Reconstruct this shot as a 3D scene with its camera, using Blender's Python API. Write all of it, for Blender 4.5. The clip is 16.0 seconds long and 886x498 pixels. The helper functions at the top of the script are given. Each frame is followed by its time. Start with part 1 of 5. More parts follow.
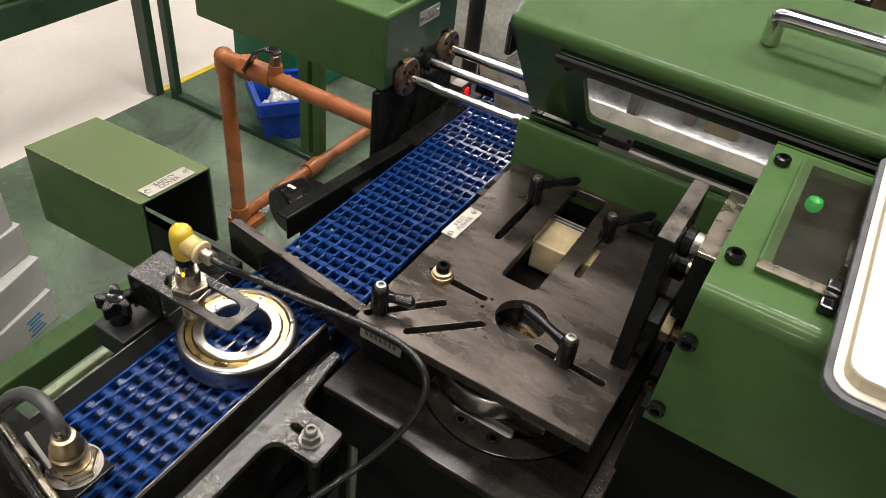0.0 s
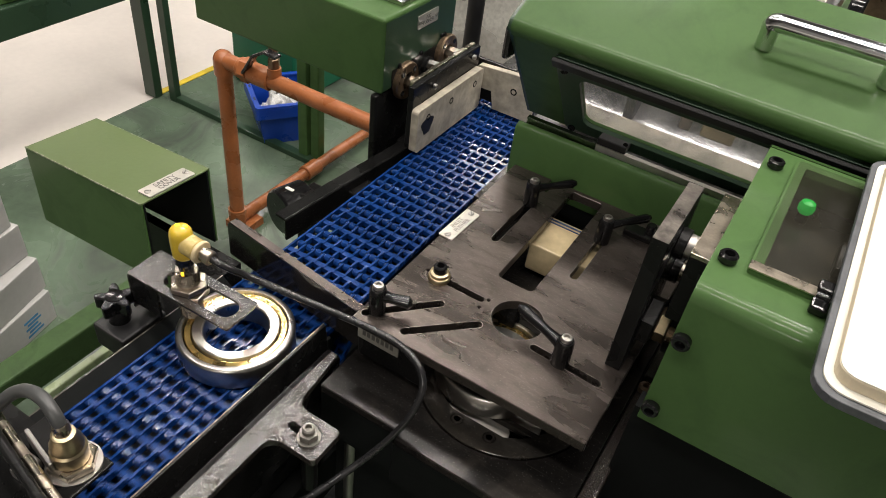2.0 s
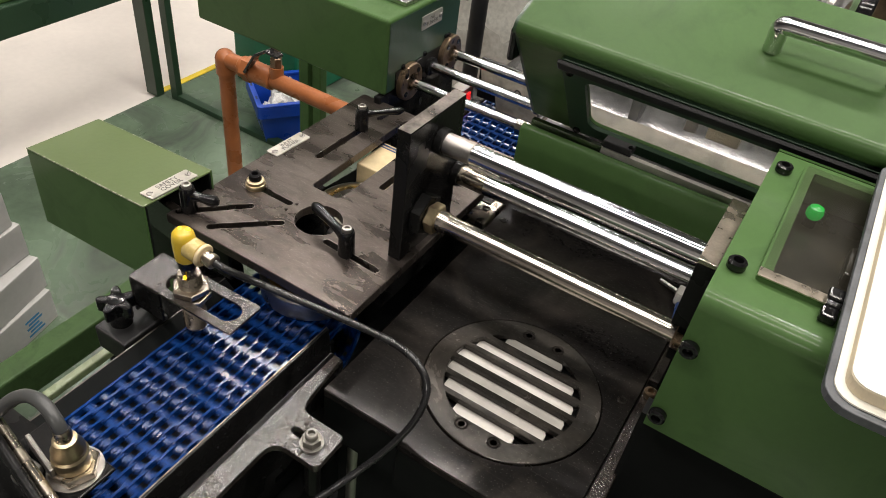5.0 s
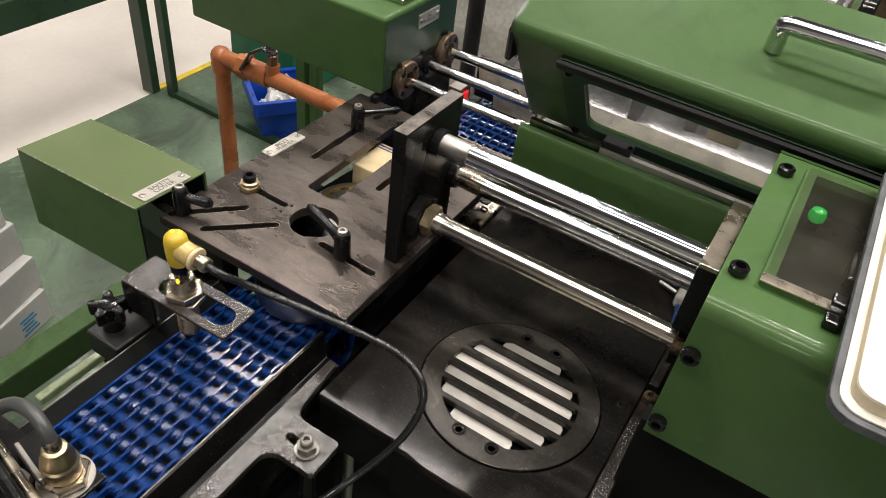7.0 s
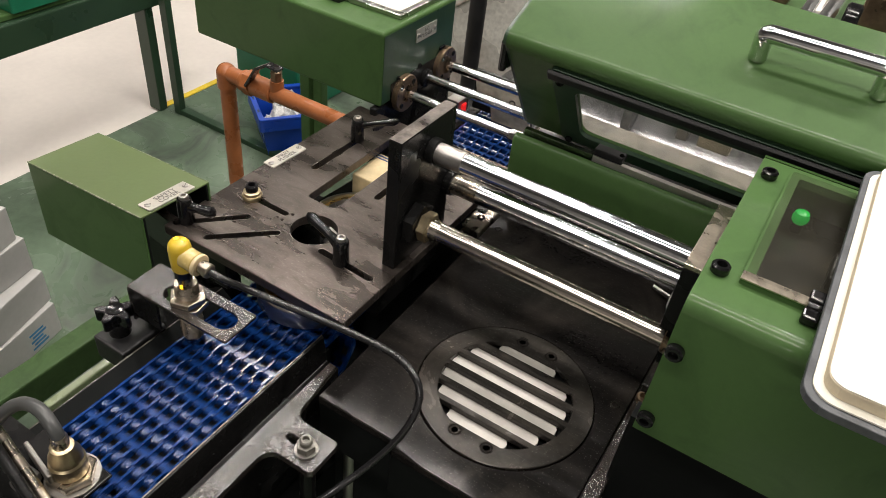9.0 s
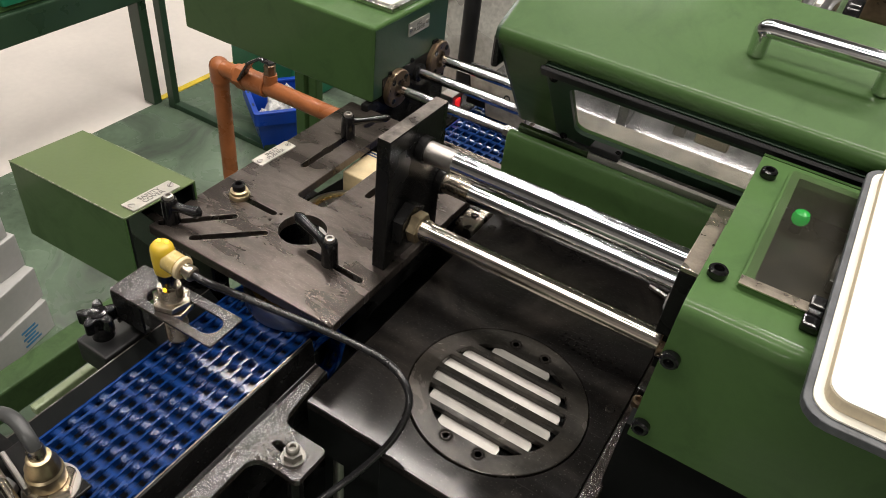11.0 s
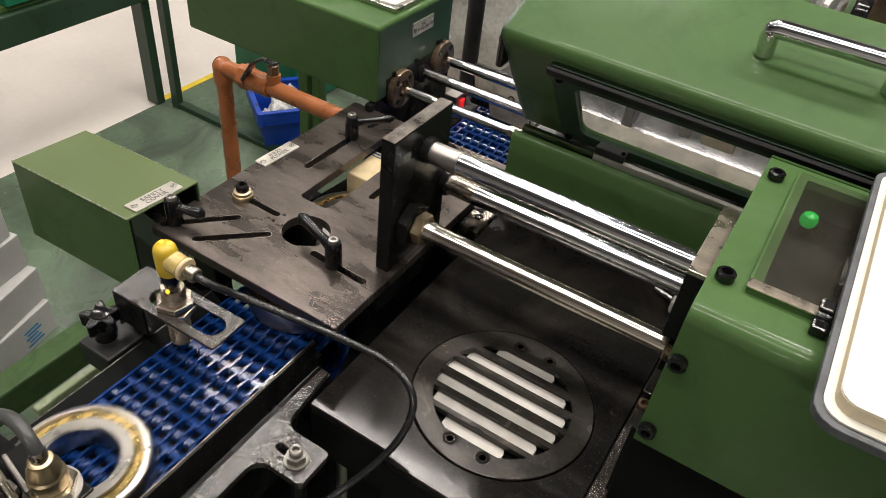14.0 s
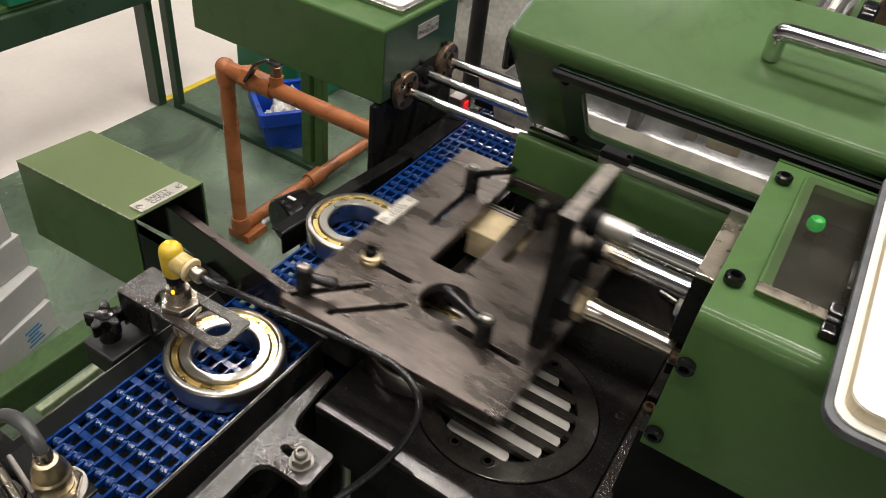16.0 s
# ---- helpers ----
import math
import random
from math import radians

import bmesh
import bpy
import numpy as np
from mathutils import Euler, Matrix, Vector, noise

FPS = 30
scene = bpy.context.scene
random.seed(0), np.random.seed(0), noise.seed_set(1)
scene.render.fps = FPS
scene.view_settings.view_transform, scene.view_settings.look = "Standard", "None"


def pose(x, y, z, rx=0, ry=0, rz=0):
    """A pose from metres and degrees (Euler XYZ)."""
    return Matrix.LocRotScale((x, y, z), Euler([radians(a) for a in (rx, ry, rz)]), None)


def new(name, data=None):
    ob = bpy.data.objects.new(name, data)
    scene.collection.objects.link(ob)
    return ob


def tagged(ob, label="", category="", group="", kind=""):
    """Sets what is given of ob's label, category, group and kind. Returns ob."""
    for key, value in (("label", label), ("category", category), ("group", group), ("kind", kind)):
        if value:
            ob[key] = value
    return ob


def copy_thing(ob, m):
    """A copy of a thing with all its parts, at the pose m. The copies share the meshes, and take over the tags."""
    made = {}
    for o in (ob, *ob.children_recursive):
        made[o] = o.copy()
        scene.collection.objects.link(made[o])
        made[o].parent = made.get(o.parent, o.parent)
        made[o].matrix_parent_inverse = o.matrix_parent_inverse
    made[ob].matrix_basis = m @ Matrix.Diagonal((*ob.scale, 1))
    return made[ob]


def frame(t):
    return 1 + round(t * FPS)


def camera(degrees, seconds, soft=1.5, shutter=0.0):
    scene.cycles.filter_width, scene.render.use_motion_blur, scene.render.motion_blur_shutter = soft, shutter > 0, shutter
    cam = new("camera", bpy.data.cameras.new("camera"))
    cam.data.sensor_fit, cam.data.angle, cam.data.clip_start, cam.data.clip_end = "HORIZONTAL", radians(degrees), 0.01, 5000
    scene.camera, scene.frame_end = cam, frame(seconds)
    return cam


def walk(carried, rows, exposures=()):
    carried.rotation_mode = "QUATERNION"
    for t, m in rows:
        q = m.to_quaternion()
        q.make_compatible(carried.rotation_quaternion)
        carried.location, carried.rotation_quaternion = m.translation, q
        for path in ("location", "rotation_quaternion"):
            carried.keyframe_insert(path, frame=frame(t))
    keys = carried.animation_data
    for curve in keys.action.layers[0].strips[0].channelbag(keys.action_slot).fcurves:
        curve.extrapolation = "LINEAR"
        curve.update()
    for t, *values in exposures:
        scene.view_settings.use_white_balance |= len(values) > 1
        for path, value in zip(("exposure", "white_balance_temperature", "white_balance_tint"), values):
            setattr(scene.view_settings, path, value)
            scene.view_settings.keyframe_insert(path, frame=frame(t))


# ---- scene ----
cam = camera(61.96, 16.0, soft=0.65, shutter=0.85)
PATH = [
    (0.0, pose(0.0046, 0.0031, 0.4466, 49.268, -5.749, 31.956)),
    (0.5, pose(0.0062, 0.0006, 0.4476, 49.375, -5.753, 31.928)),
    (1.0, pose(0.0103, -0.0007, 0.4479, 49.400, -5.715, 31.814)),
    (1.5, pose(0.0115, 0.0001, 0.4489, 49.477, -5.699, 31.768)),
    (2.0, pose(0.0074, -0.0016, 0.4485, 49.568, -6.071, 31.965)),
    (2.5, pose(0.0049, -0.0033, 0.4480, 49.750, -6.305, 32.030)),
    (3.0, pose(0.0042, -0.0008, 0.4485, 49.467, -6.140, 32.054)),
    (3.5, pose(-0.0000, -0.0000, 0.4475, 49.521, -6.490, 32.153)),
    (4.0, pose(-0.0027, -0.0011, 0.4471, 49.660, -6.601, 32.298)),
    (4.5, pose(0.0024, -0.0001, 0.4487, 49.590, -6.239, 32.227)),
    (7.0, pose(-0.0024, 0.0106, 0.4472, 49.129, -6.240, 31.983)),
    (7.5, pose(0.0025, 0.0080, 0.4470, 49.343, -5.989, 32.192)),
    (8.0, pose(0.0085, 0.0029, 0.4495, 49.503, -5.891, 32.032)),
    (8.5, pose(0.0137, -0.0016, 0.4505, 49.817, -5.641, 32.029)),
    (9.0, pose(0.0142, 0.0004, 0.4529, 50.296, -5.522, 32.126)),
    (11.5, pose(0.0116, 0.0184, 0.4488, 49.625, -5.447, 31.991)),
    (12.0, pose(0.0142, 0.0180, 0.4485, 49.765, -5.330, 32.137)),
    (12.5, pose(0.0165, 0.0167, 0.4487, 49.919, -5.427, 32.030)),
    (13.0, pose(0.0130, 0.0161, 0.4490, 49.924, -5.470, 31.944)),
    (13.5, pose(0.0078, 0.0156, 0.4494, 49.936, -5.670, 32.214)),
    (14.0, pose(0.0089, 0.0195, 0.4479, 49.685, -5.407, 32.232)),
    (14.5, pose(0.0089, 0.0176, 0.4487, 49.921, -5.352, 32.299)),
    (15.0, pose(0.0087, 0.0140, 0.4487, 50.132, -5.737, 32.142)),
    (15.5, pose(0.0075, 0.0161, 0.4497, 50.099, -5.621, 32.035)),
    (16.0, pose(0.0046, 0.0173, 0.4465, 49.866, -5.672, 32.384)),
]
walk(cam, PATH, exposures=[(0.0, 0.05), (3.0, 0.03), (8.0, 0.0), (12.5, -0.06), (16.0, -0.08)])

# ---- world and lights ----
world = bpy.data.worlds.new("world")
scene.world = world
world.use_nodes = True
world.node_tree.nodes["Background"].inputs[0].default_value = (0.9, 0.95, 1.0, 1)
world.node_tree.nodes["Background"].inputs[1].default_value = 0.02

CEIL_Z, FLOOR_Z = 2.1, -0.68


def tube_lamp(x, y, power, length=1.2):
    """One fluorescent tube under the ceiling, running along x."""
    d = bpy.data.lights.new("tube_light", "AREA")
    d.shape, d.size, d.size_y = "RECTANGLE", length, 0.04
    d.energy, d.color = power, (1.0, 0.93, 0.86)
    ob = new("tube_light", d)
    ob.matrix_world = pose(x, y, CEIL_Z - 0.14)
    return ob


# Unseen tubes: y 1.35 follows reflected highlights, y -0.3 and -2.9 are added fill.
LAMP_SPOTS = [(-1.1, 1.35, 16, 1.2), (-0.2, 0.62, 9, 1.2), (0.75, 1.35, 21, 1.2), (-2.95, 1.35, 9, 1.2), (-1.2, 3.4, 15, 1.2), (0.75, 4.9, 19, 1.2),
              (-3.05, 3.4, 9, 1.2), (-4.8, 1.35, 7, 1.2), (-1.35, -0.3, 8, 1.2), (-0.1, -0.3, 8, 1.2), (0.95, -2.9, 26, 1.2)]
for lx, ly, watts, long in LAMP_SPOTS:
    for off in (-0.05, 0.05):
        tube_lamp(lx, ly + off, watts, long)


# ---- materials ----
def surf(name, color, rough=0.5, metal=0.0, var=0.15, scale=25.0, fine=180.0, bump=0.05, tint=None, coat=0.0,
         stretch=(1, 1, 1), spec=0.5, rvar=0.12, trans=0.0, speck=0.0, rnd=0.0, bump_scale=None,
         grime=0.0, grime_color=(0.012, 0.011, 0.009), grime_scale=14.0, scratch=0.0):
    """A surface with broad stains, fine grain, uneven gloss and a little relief, in object space."""
    m = bpy.data.materials.new(name)
    m.use_nodes = True
    nt = m.node_tree
    n, l = nt.nodes, nt.links
    b = n["Principled BSDF"]
    tc = n.new("ShaderNodeTexCoord")
    mp = n.new("ShaderNodeMapping")
    mp.inputs["Scale"].default_value = stretch
    l.new(tc.outputs["Object"], mp.inputs[0])

    def nz(s, detail=4.0):
        q = n.new("ShaderNodeTexNoise")
        q.inputs["Scale"].default_value, q.inputs["Detail"].default_value = s, detail
        l.new(mp.outputs[0], q.inputs["Vector"])
        return q

    def ramp(src, lo, hi, a, z):
        r = n.new("ShaderNodeMapRange")
        for i, v in zip((1, 2, 3, 4), (lo, hi, a, z)):
            r.inputs[i].default_value = v
        l.new(src, r.inputs[0])
        return r.outputs[0]

    big, small = nz(scale), nz(fine, 2.0)
    dark = [c * (1 - var) for c in color]
    lite = [min(1, c * (1 + var)) for c in color] if tint is None else list(tint)
    mix = n.new("ShaderNodeMix")
    mix.data_type = "RGBA"
    mix.inputs[6].default_value, mix.inputs[7].default_value = (*dark, 1), (*lite, 1)
    l.new(ramp(big.outputs[0], 0.3, 0.7, 0, 1), mix.inputs[0])
    mul = n.new("ShaderNodeMix")
    mul.data_type, mul.blend_type = "RGBA", "MULTIPLY"
    mul.inputs[0].default_value = 1.0
    l.new(mix.outputs[2], mul.inputs[6])
    l.new(ramp(small.outputs[0], 0.3, 0.7, 1 - var * 0.6, 1.0), mul.inputs[7])
    out = mul.outputs[2]
    if speck:
        sp = nz(fine * 2.5, 1.0)
        k = n.new("ShaderNodeMix")
        k.data_type = "RGBA"
        k.inputs[7].default_value = (0.5, 0.47, 0.42, 1)
        l.new(ramp(sp.outputs[0], 0.66, 0.74, 0, speck), k.inputs[0])
        l.new(out, k.inputs[6])
        out = k.outputs[2]
    rough_add = None
    if grime:
        gz = nz(grime_scale, 7.0)
        gz.inputs["Distortion"].default_value = 1.4
        gz.inputs["Roughness"].default_value = 0.62
        k = n.new("ShaderNodeMix")
        k.data_type = "RGBA"
        k.inputs[7].default_value = (*grime_color, 1)
        rough_add = ramp(gz.outputs[0], 0.47, 0.68, 0, grime)
        l.new(rough_add, k.inputs[0])
        l.new(out, k.inputs[6])
        out = k.outputs[2]
    if scratch:
        smp = n.new("ShaderNodeMapping")
        smp.inputs["Scale"].default_value = (14, 260, 260)
        smp.inputs["Rotation"].default_value = (0, 0, 0.6)
        l.new(tc.outputs["Object"], smp.inputs[0])
        sz = n.new("ShaderNodeTexNoise")
        sz.inputs["Scale"].default_value, sz.inputs["Detail"].default_value = 3.0, 2.0
        l.new(smp.outputs[0], sz.inputs["Vector"])
        k = n.new("ShaderNodeMix")
        k.data_type = "RGBA"
        k.inputs[7].default_value = (0.34, 0.31, 0.28, 1)
        l.new(ramp(sz.outputs[0], 0.62, 0.74, 0, scratch), k.inputs[0])
        l.new(out, k.inputs[6])
        out = k.outputs[2]
    if rnd:
        oi = n.new("ShaderNodeObjectInfo")
        h = n.new("ShaderNodeHueSaturation")
        l.new(ramp(oi.outputs["Random"], 0, 1, 1 - rnd, 1 + rnd), h.inputs["Value"])
        l.new(out, h.inputs["Color"])
        out = h.outputs[0]
    l.new(out, b.inputs["Base Color"])
    gloss = ramp(big.outputs[0], 0.25, 0.75, max(0.02, rough - rvar), min(1, rough + rvar))
    if rough_add:
        add = n.new("ShaderNodeMath")
        add.operation = "MULTIPLY_ADD"
        l.new(rough_add, add.inputs[0])
        add.inputs[1].default_value = 0.3
        l.new(gloss, add.inputs[2])
        gloss = add.outputs[0]
    l.new(gloss, b.inputs["Roughness"])
    b.inputs["Metallic"].default_value = metal
    b.inputs["Specular IOR Level"].default_value = spec
    b.inputs["Coat Weight"].default_value = coat
    b.inputs["Coat Roughness"].default_value = 0.13
    b.inputs["Transmission Weight"].default_value = trans
    if bump:
        bp = n.new("ShaderNodeBump")
        bp.inputs["Strength"].default_value, bp.inputs["Distance"].default_value = bump, 0.002
        src = small if bump_scale is None else nz(bump_scale, 2.0)
        l.new(src.outputs[0], bp.inputs["Height"])
        l.new(bp.outputs[0], b.inputs["Normal"])
    return m


def glow(name, color, strength):
    m = bpy.data.materials.new(name)
    m.use_nodes = True
    b = m.node_tree.nodes["Principled BSDF"]
    b.inputs["Base Color"].default_value = (*color, 1)
    b.inputs["Emission Color"].default_value = (*color, 1)
    b.inputs["Emission Strength"].default_value = strength
    b.inputs["Roughness"].default_value = 0.25
    return m


GREEN = surf("green_paint", (0.057, 0.114, 0.036), 0.45, var=0.07, scale=9, fine=260, bump=0.03, coat=0.3, rvar=0.03, spec=0.12,
             grime=0.3, grime_color=(0.022, 0.05, 0.016), grime_scale=16)
OLIVE = surf("olive_green_paint", (0.092, 0.130, 0.048), 0.4, var=0.08, scale=9, fine=260, bump=0.04, coat=0.3, rvar=0.05, spec=0.3,
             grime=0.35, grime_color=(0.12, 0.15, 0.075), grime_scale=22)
MATT_GREEN = surf("dull_green_paint", (0.055, 0.105, 0.036), 0.6, var=0.15, scale=14, fine=200, bump=0.05, spec=0.25, grime=0.4, grime_color=(0.02, 0.035, 0.016), grime_scale=20)
# Dark workbench green; also the shade on hood sides, surround and housing end.
GREEN_DARK_AND_SHADED = surf("dark_and_shaded_green_paint", (0.022, 0.050, 0.026), 0.35, var=0.16, scale=10, fine=200, bump=0.04)
GREEN_FLOOR = surf("green_floor_paint", (0.12, 0.17, 0.115), 0.24, var=0.3, scale=3.5, fine=60, bump=0.03, rvar=0.14, grime=0.75, grime_color=(0.028, 0.032, 0.028), grime_scale=5)
CREAM_FLOOR = surf("cream_floor_paint", (0.72, 0.67, 0.62), 0.35, var=0.08, scale=3, fine=50, bump=0.02)
YELLOW = surf("yellow_line_paint", (0.70, 0.52, 0.03), 0.5, var=0.2, scale=20)
OXIDE = surf("black_oxide_steel", (0.106, 0.089, 0.079), 0.30, metal=0.75, var=0.3, scale=16, fine=300, bump=0.03, scratch=0.12, grime=0.35, grime_scale=24,
             rvar=0.14, speck=0.28, stretch=(1, 3, 1))
WORN_PAINT = surf("chipped_paint_edge", (0.09, 0.13, 0.05), 0.4, var=0.3, scale=80, fine=300, grime=0.9, grime_color=(0.45, 0.44, 0.38), grime_scale=120)
WORN_EDGE = surf("worn_bare_edge", (0.20, 0.18, 0.16), 0.35, metal=0.9, var=0.5, scale=60, fine=400)
BLACK = surf("black_paint", (0.009, 0.009, 0.009), 0.26, var=0.3, scale=20, fine=300, bump=0.05, speck=0.03, spec=0.18)
BLOCK = surf("blackened_block_steel", (0.013, 0.012, 0.0115), 0.10, metal=0.1, var=0.4, scale=7, fine=260, bump=0.015, rvar=0.05, speck=0.09, spec=0.2,
             grime=0.26, grime_color=(0.085, 0.072, 0.060), grime_scale=8, scratch=0.03)
BLADE = surf("polished_blackened_steel", (0.014, 0.0125, 0.0115), 0.13, metal=0.2, var=0.4, scale=14, fine=300, bump=0.02, rvar=0.04, spec=0.5)
HAMMER = surf("hammered_black_enamel", (0.030, 0.025, 0.022), 0.13, var=0.25, scale=30, fine=420, bump=0.30, bump_scale=680, speck=0.05, spec=0.9, rvar=0.06)
RUBBER = surf("black_rubber", (0.012, 0.012, 0.013), 0.5, var=0.2, scale=40, bump=0.03)
PLASTIC_BLACK = surf("black_plastic", (0.007, 0.007, 0.0075), 0.16, var=0.2, scale=60, bump=0.03)
# Near black of dark parts; also stands in for shade in cavities and gaps.
DARK = surf("near_black_and_cavity_shade", (0.004, 0.005, 0.005), 0.7, var=0.3, scale=12, spec=0.15)
ROD_STEEL = surf("brushed_rod_steel", (0.66, 0.60, 0.53), 0.17, metal=1.0, var=0.12, scale=30, fine=400, bump=0.02, rvar=0.05, stretch=(0.1, 1, 1))
PLATED_BRASS = surf("dull_plated_brass", (0.58, 0.48, 0.31), 0.38, metal=1.0, var=0.2, scale=60, fine=400, bump=0.03)
GRATE = surf("oily_worn_grate_steel", (0.030, 0.028, 0.025), 0.17, metal=0.35, var=0.45, scale=18, fine=220, bump=0.04, rvar=0.09, speck=0.06, spec=0.35,
             grime=0.45, grime_color=(0.075, 0.062, 0.050), grime_scale=11, scratch=0.06)
CHROME = surf("hard_chrome", (0.70, 0.71, 0.725), 0.13, metal=1.0, var=0.05, scale=30, fine=400, bump=0.003, rvar=0.025, stretch=(0.1, 1, 1))
STEEL = surf("machined_steel", (0.42, 0.40, 0.375), 0.4, metal=1.0, var=0.12, scale=40, fine=500, bump=0.03)
STEEL_WARM = surf("nickel_steel", (0.50, 0.44, 0.36), 0.28, metal=1.0, var=0.2, scale=60, fine=500, bump=0.03)
RING = surf("bearing_steel", (0.47, 0.455, 0.425), 0.29, metal=1.0, var=0.06, scale=50, fine=700, bump=0.008, rvar=0.03)
BRASS = surf("cage_brass", (0.72, 0.52, 0.20), 0.28, metal=1.0, var=0.12, scale=70, fine=500, bump=0.03)
BELT = surf("blue_belt_plastic", (0.004, 0.032, 0.15), 0.2, var=0.25, scale=60, fine=400, bump=0.05, rnd=0.12)
BELT_PIN = surf("belt_hinge_pin", (0.05, 0.09, 0.22), 0.25, var=0.2, scale=60)
WHITE_PLASTIC = surf("white_wear_plastic", (0.66, 0.65, 0.60), 0.4, var=0.08, scale=30, fine=200)
STAINED_PLASTIC = surf("stained_white_plastic", (0.50, 0.48, 0.44), 0.42, var=0.18, scale=28, fine=120, bump=0.04)
CREAM_PLASTIC = surf("oily_cream_plastic", (0.62, 0.50, 0.30), 0.4, var=0.25, scale=35, fine=120, bump=0.04)
WORN_PLASTIC = surf("worn_grey_cream_plastic", (0.42, 0.38, 0.30), 0.45, var=0.35, scale=45, fine=160, bump=0.06)
BRONZE = surf("dull_bronze", (0.24, 0.17, 0.11), 0.32, metal=0.8, var=0.3, scale=60, fine=300)
ORANGE = surf("orange_conduit", (0.31, 0.105, 0.036), 0.3, var=0.18, scale=20, fine=160, bump=0.04)
BLUE_BIN = surf("blue_bin_plastic", (0.006, 0.052, 0.38), 0.35, var=0.12, scale=15)
GREEN_BIN = surf("bright_green_plastic", (0.008, 0.14, 0.07), 0.4, var=0.12, scale=15)
BAG = surf("clear_plastic_bags", (0.62, 0.62, 0.60), 0.25, var=0.35, scale=45, fine=180, bump=0.5, spec=0.8)
CARTON = surf("white_carton", (0.46, 0.455, 0.44), 0.6, var=0.1, scale=12, fine=90, bump=0.03)
CARTON_PRINT = surf("blue_carton_print", (0.05, 0.22, 0.42), 0.6, var=0.2, scale=60)
LABEL = surf("engraved_aluminium", (0.50, 0.48, 0.43), 0.42, metal=0.6, var=0.12, scale=60, fine=500, bump=0.04)
INK = surf("engraving_ink", (0.12, 0.115, 0.105), 0.6, var=0.1)
PAPER = surf("notebook_paper", (0.74, 0.72, 0.63), 0.7, var=0.03, scale=30, fine=300, bump=0.02)
PAGE_EDGE = surf("cream_page_edges", (0.60, 0.52, 0.38), 0.8, var=0.12, scale=20, fine=600, bump=0.05)
PRINT_PALE = surf("pale_print", (0.62, 0.62, 0.58), 0.7, var=0.06, scale=40)
PRINT = surf("faint_print", (0.48, 0.48, 0.46), 0.7, var=0.2, scale=60)
BOOKCLOTH = surf("dark_book_cover", (0.075, 0.08, 0.088), 0.4, var=0.3, scale=80, fine=300, bump=0.1)
SHEET = surf("stainless_sheet", (0.46, 0.45, 0.42), 0.22, metal=1.0, var=0.18, scale=7, fine=160, bump=0.03, rvar=0.1)
DULL_SHEET = surf("dull_stainless_sheet", (0.26, 0.26, 0.27), 0.42, metal=1.0, var=0.55, scale=22, fine=160, bump=0.04, rvar=0.12)
PALE_SHEET = surf("pale_brushed_sheet", (0.62, 0.60, 0.55), 0.4, metal=0.6, var=0.25, scale=5, fine=120, bump=0.03, rvar=0.12)
GUARD_SHEET = surf("brushed_guard_sheet", (0.78, 0.74, 0.66), 0.3, metal=0.45, var=0.4, scale=6, fine=120, bump=0.12, bump_scale=9.0, rvar=0.12)
WALL_PAINT = surf("wall_paint", (0.30, 0.30, 0.29), 0.7, var=0.06, scale=4)
ROOF_PAINT = surf("unseen_roof_grey", (0.13, 0.132, 0.135), 0.7, var=0.1, scale=4)
CABLE = surf("black_cable_jacket", (0.014, 0.014, 0.015), 0.25, var=0.15, scale=50, bump=0.02)
CABLE_GREY = surf("grey_cable_jacket", (0.06, 0.062, 0.062), 0.35, var=0.15, scale=50, bump=0.02)
# Polished liner; bright and dark blotches paint the room's reflections into the colour.
LINER_REFLECT = surf("liner_sheet_with_reflections", (0.66, 0.65, 0.70), 0.2, metal=0.5, var=0.8, scale=17, fine=160, bump=0.25, bump_scale=16.0, rvar=0.08)
AMBER_LENS = glow("amber_indicator", (1.0, 0.60, 0.03), 1.6)
AMBER_BODY = glow("glowing_amber_plug", (0.52, 0.36, 0.03), 0.10)
PLUG_BODY = surf("yellow_translucent_plug", (0.55, 0.42, 0.16), 0.25, var=0.2, scale=90, fine=300, coat=0.3)
GREEN_LED = glow("green_indicator", (0.003, 0.40, 0.045), 0.42)
GALVANISED = surf("galvanised_bolt_steel", (0.25, 0.24, 0.22), 0.5, metal=1.0, var=0.25, scale=60, fine=400, bump=0.05)
RED = glow("red_indicator", (0.8, 0.02, 0.02), 0.5)
DARK_PANEL = surf("grimy_dark_panel", (0.02, 0.0195, 0.016), 0.3, metal=0.1, var=0.5, scale=18, fine=90, grime=0.6, grime_color=(0.08, 0.068, 0.045), grime_scale=20)
PALE_GREEN = surf("pale_green_bar_paint", (0.28, 0.34, 0.20), 0.3, var=0.15, scale=20)


def glass_mat(name, color, rough, alpha):
    m = bpy.data.materials.new(name)
    m.use_nodes = True
    n, l = m.node_tree.nodes, m.node_tree.links
    b = n["Principled BSDF"]
    b.inputs["Base Color"].default_value = (*color, 1)
    b.inputs["Roughness"].default_value = rough
    b.inputs["Alpha"].default_value = alpha
    b.inputs["Specular IOR Level"].default_value = 0.45
    nz = n.new("ShaderNodeTexNoise")
    nz.inputs["Scale"].default_value = 30
    r = n.new("ShaderNodeMapRange")
    r.inputs[3].default_value, r.inputs[4].default_value = max(0.02, rough - 0.08), rough + 0.12
    l.new(nz.outputs[0], r.inputs[0])
    l.new(r.outputs[0], b.inputs["Roughness"])
    return m


GLASS = glass_mat("smoked_polycarbonate", (0.06, 0.056, 0.042), 0.2, 0.14)
HOOD_GLASS = glass_mat("clear_polycarbonate", (0.62, 0.62, 0.64), 0.10, 0.22)


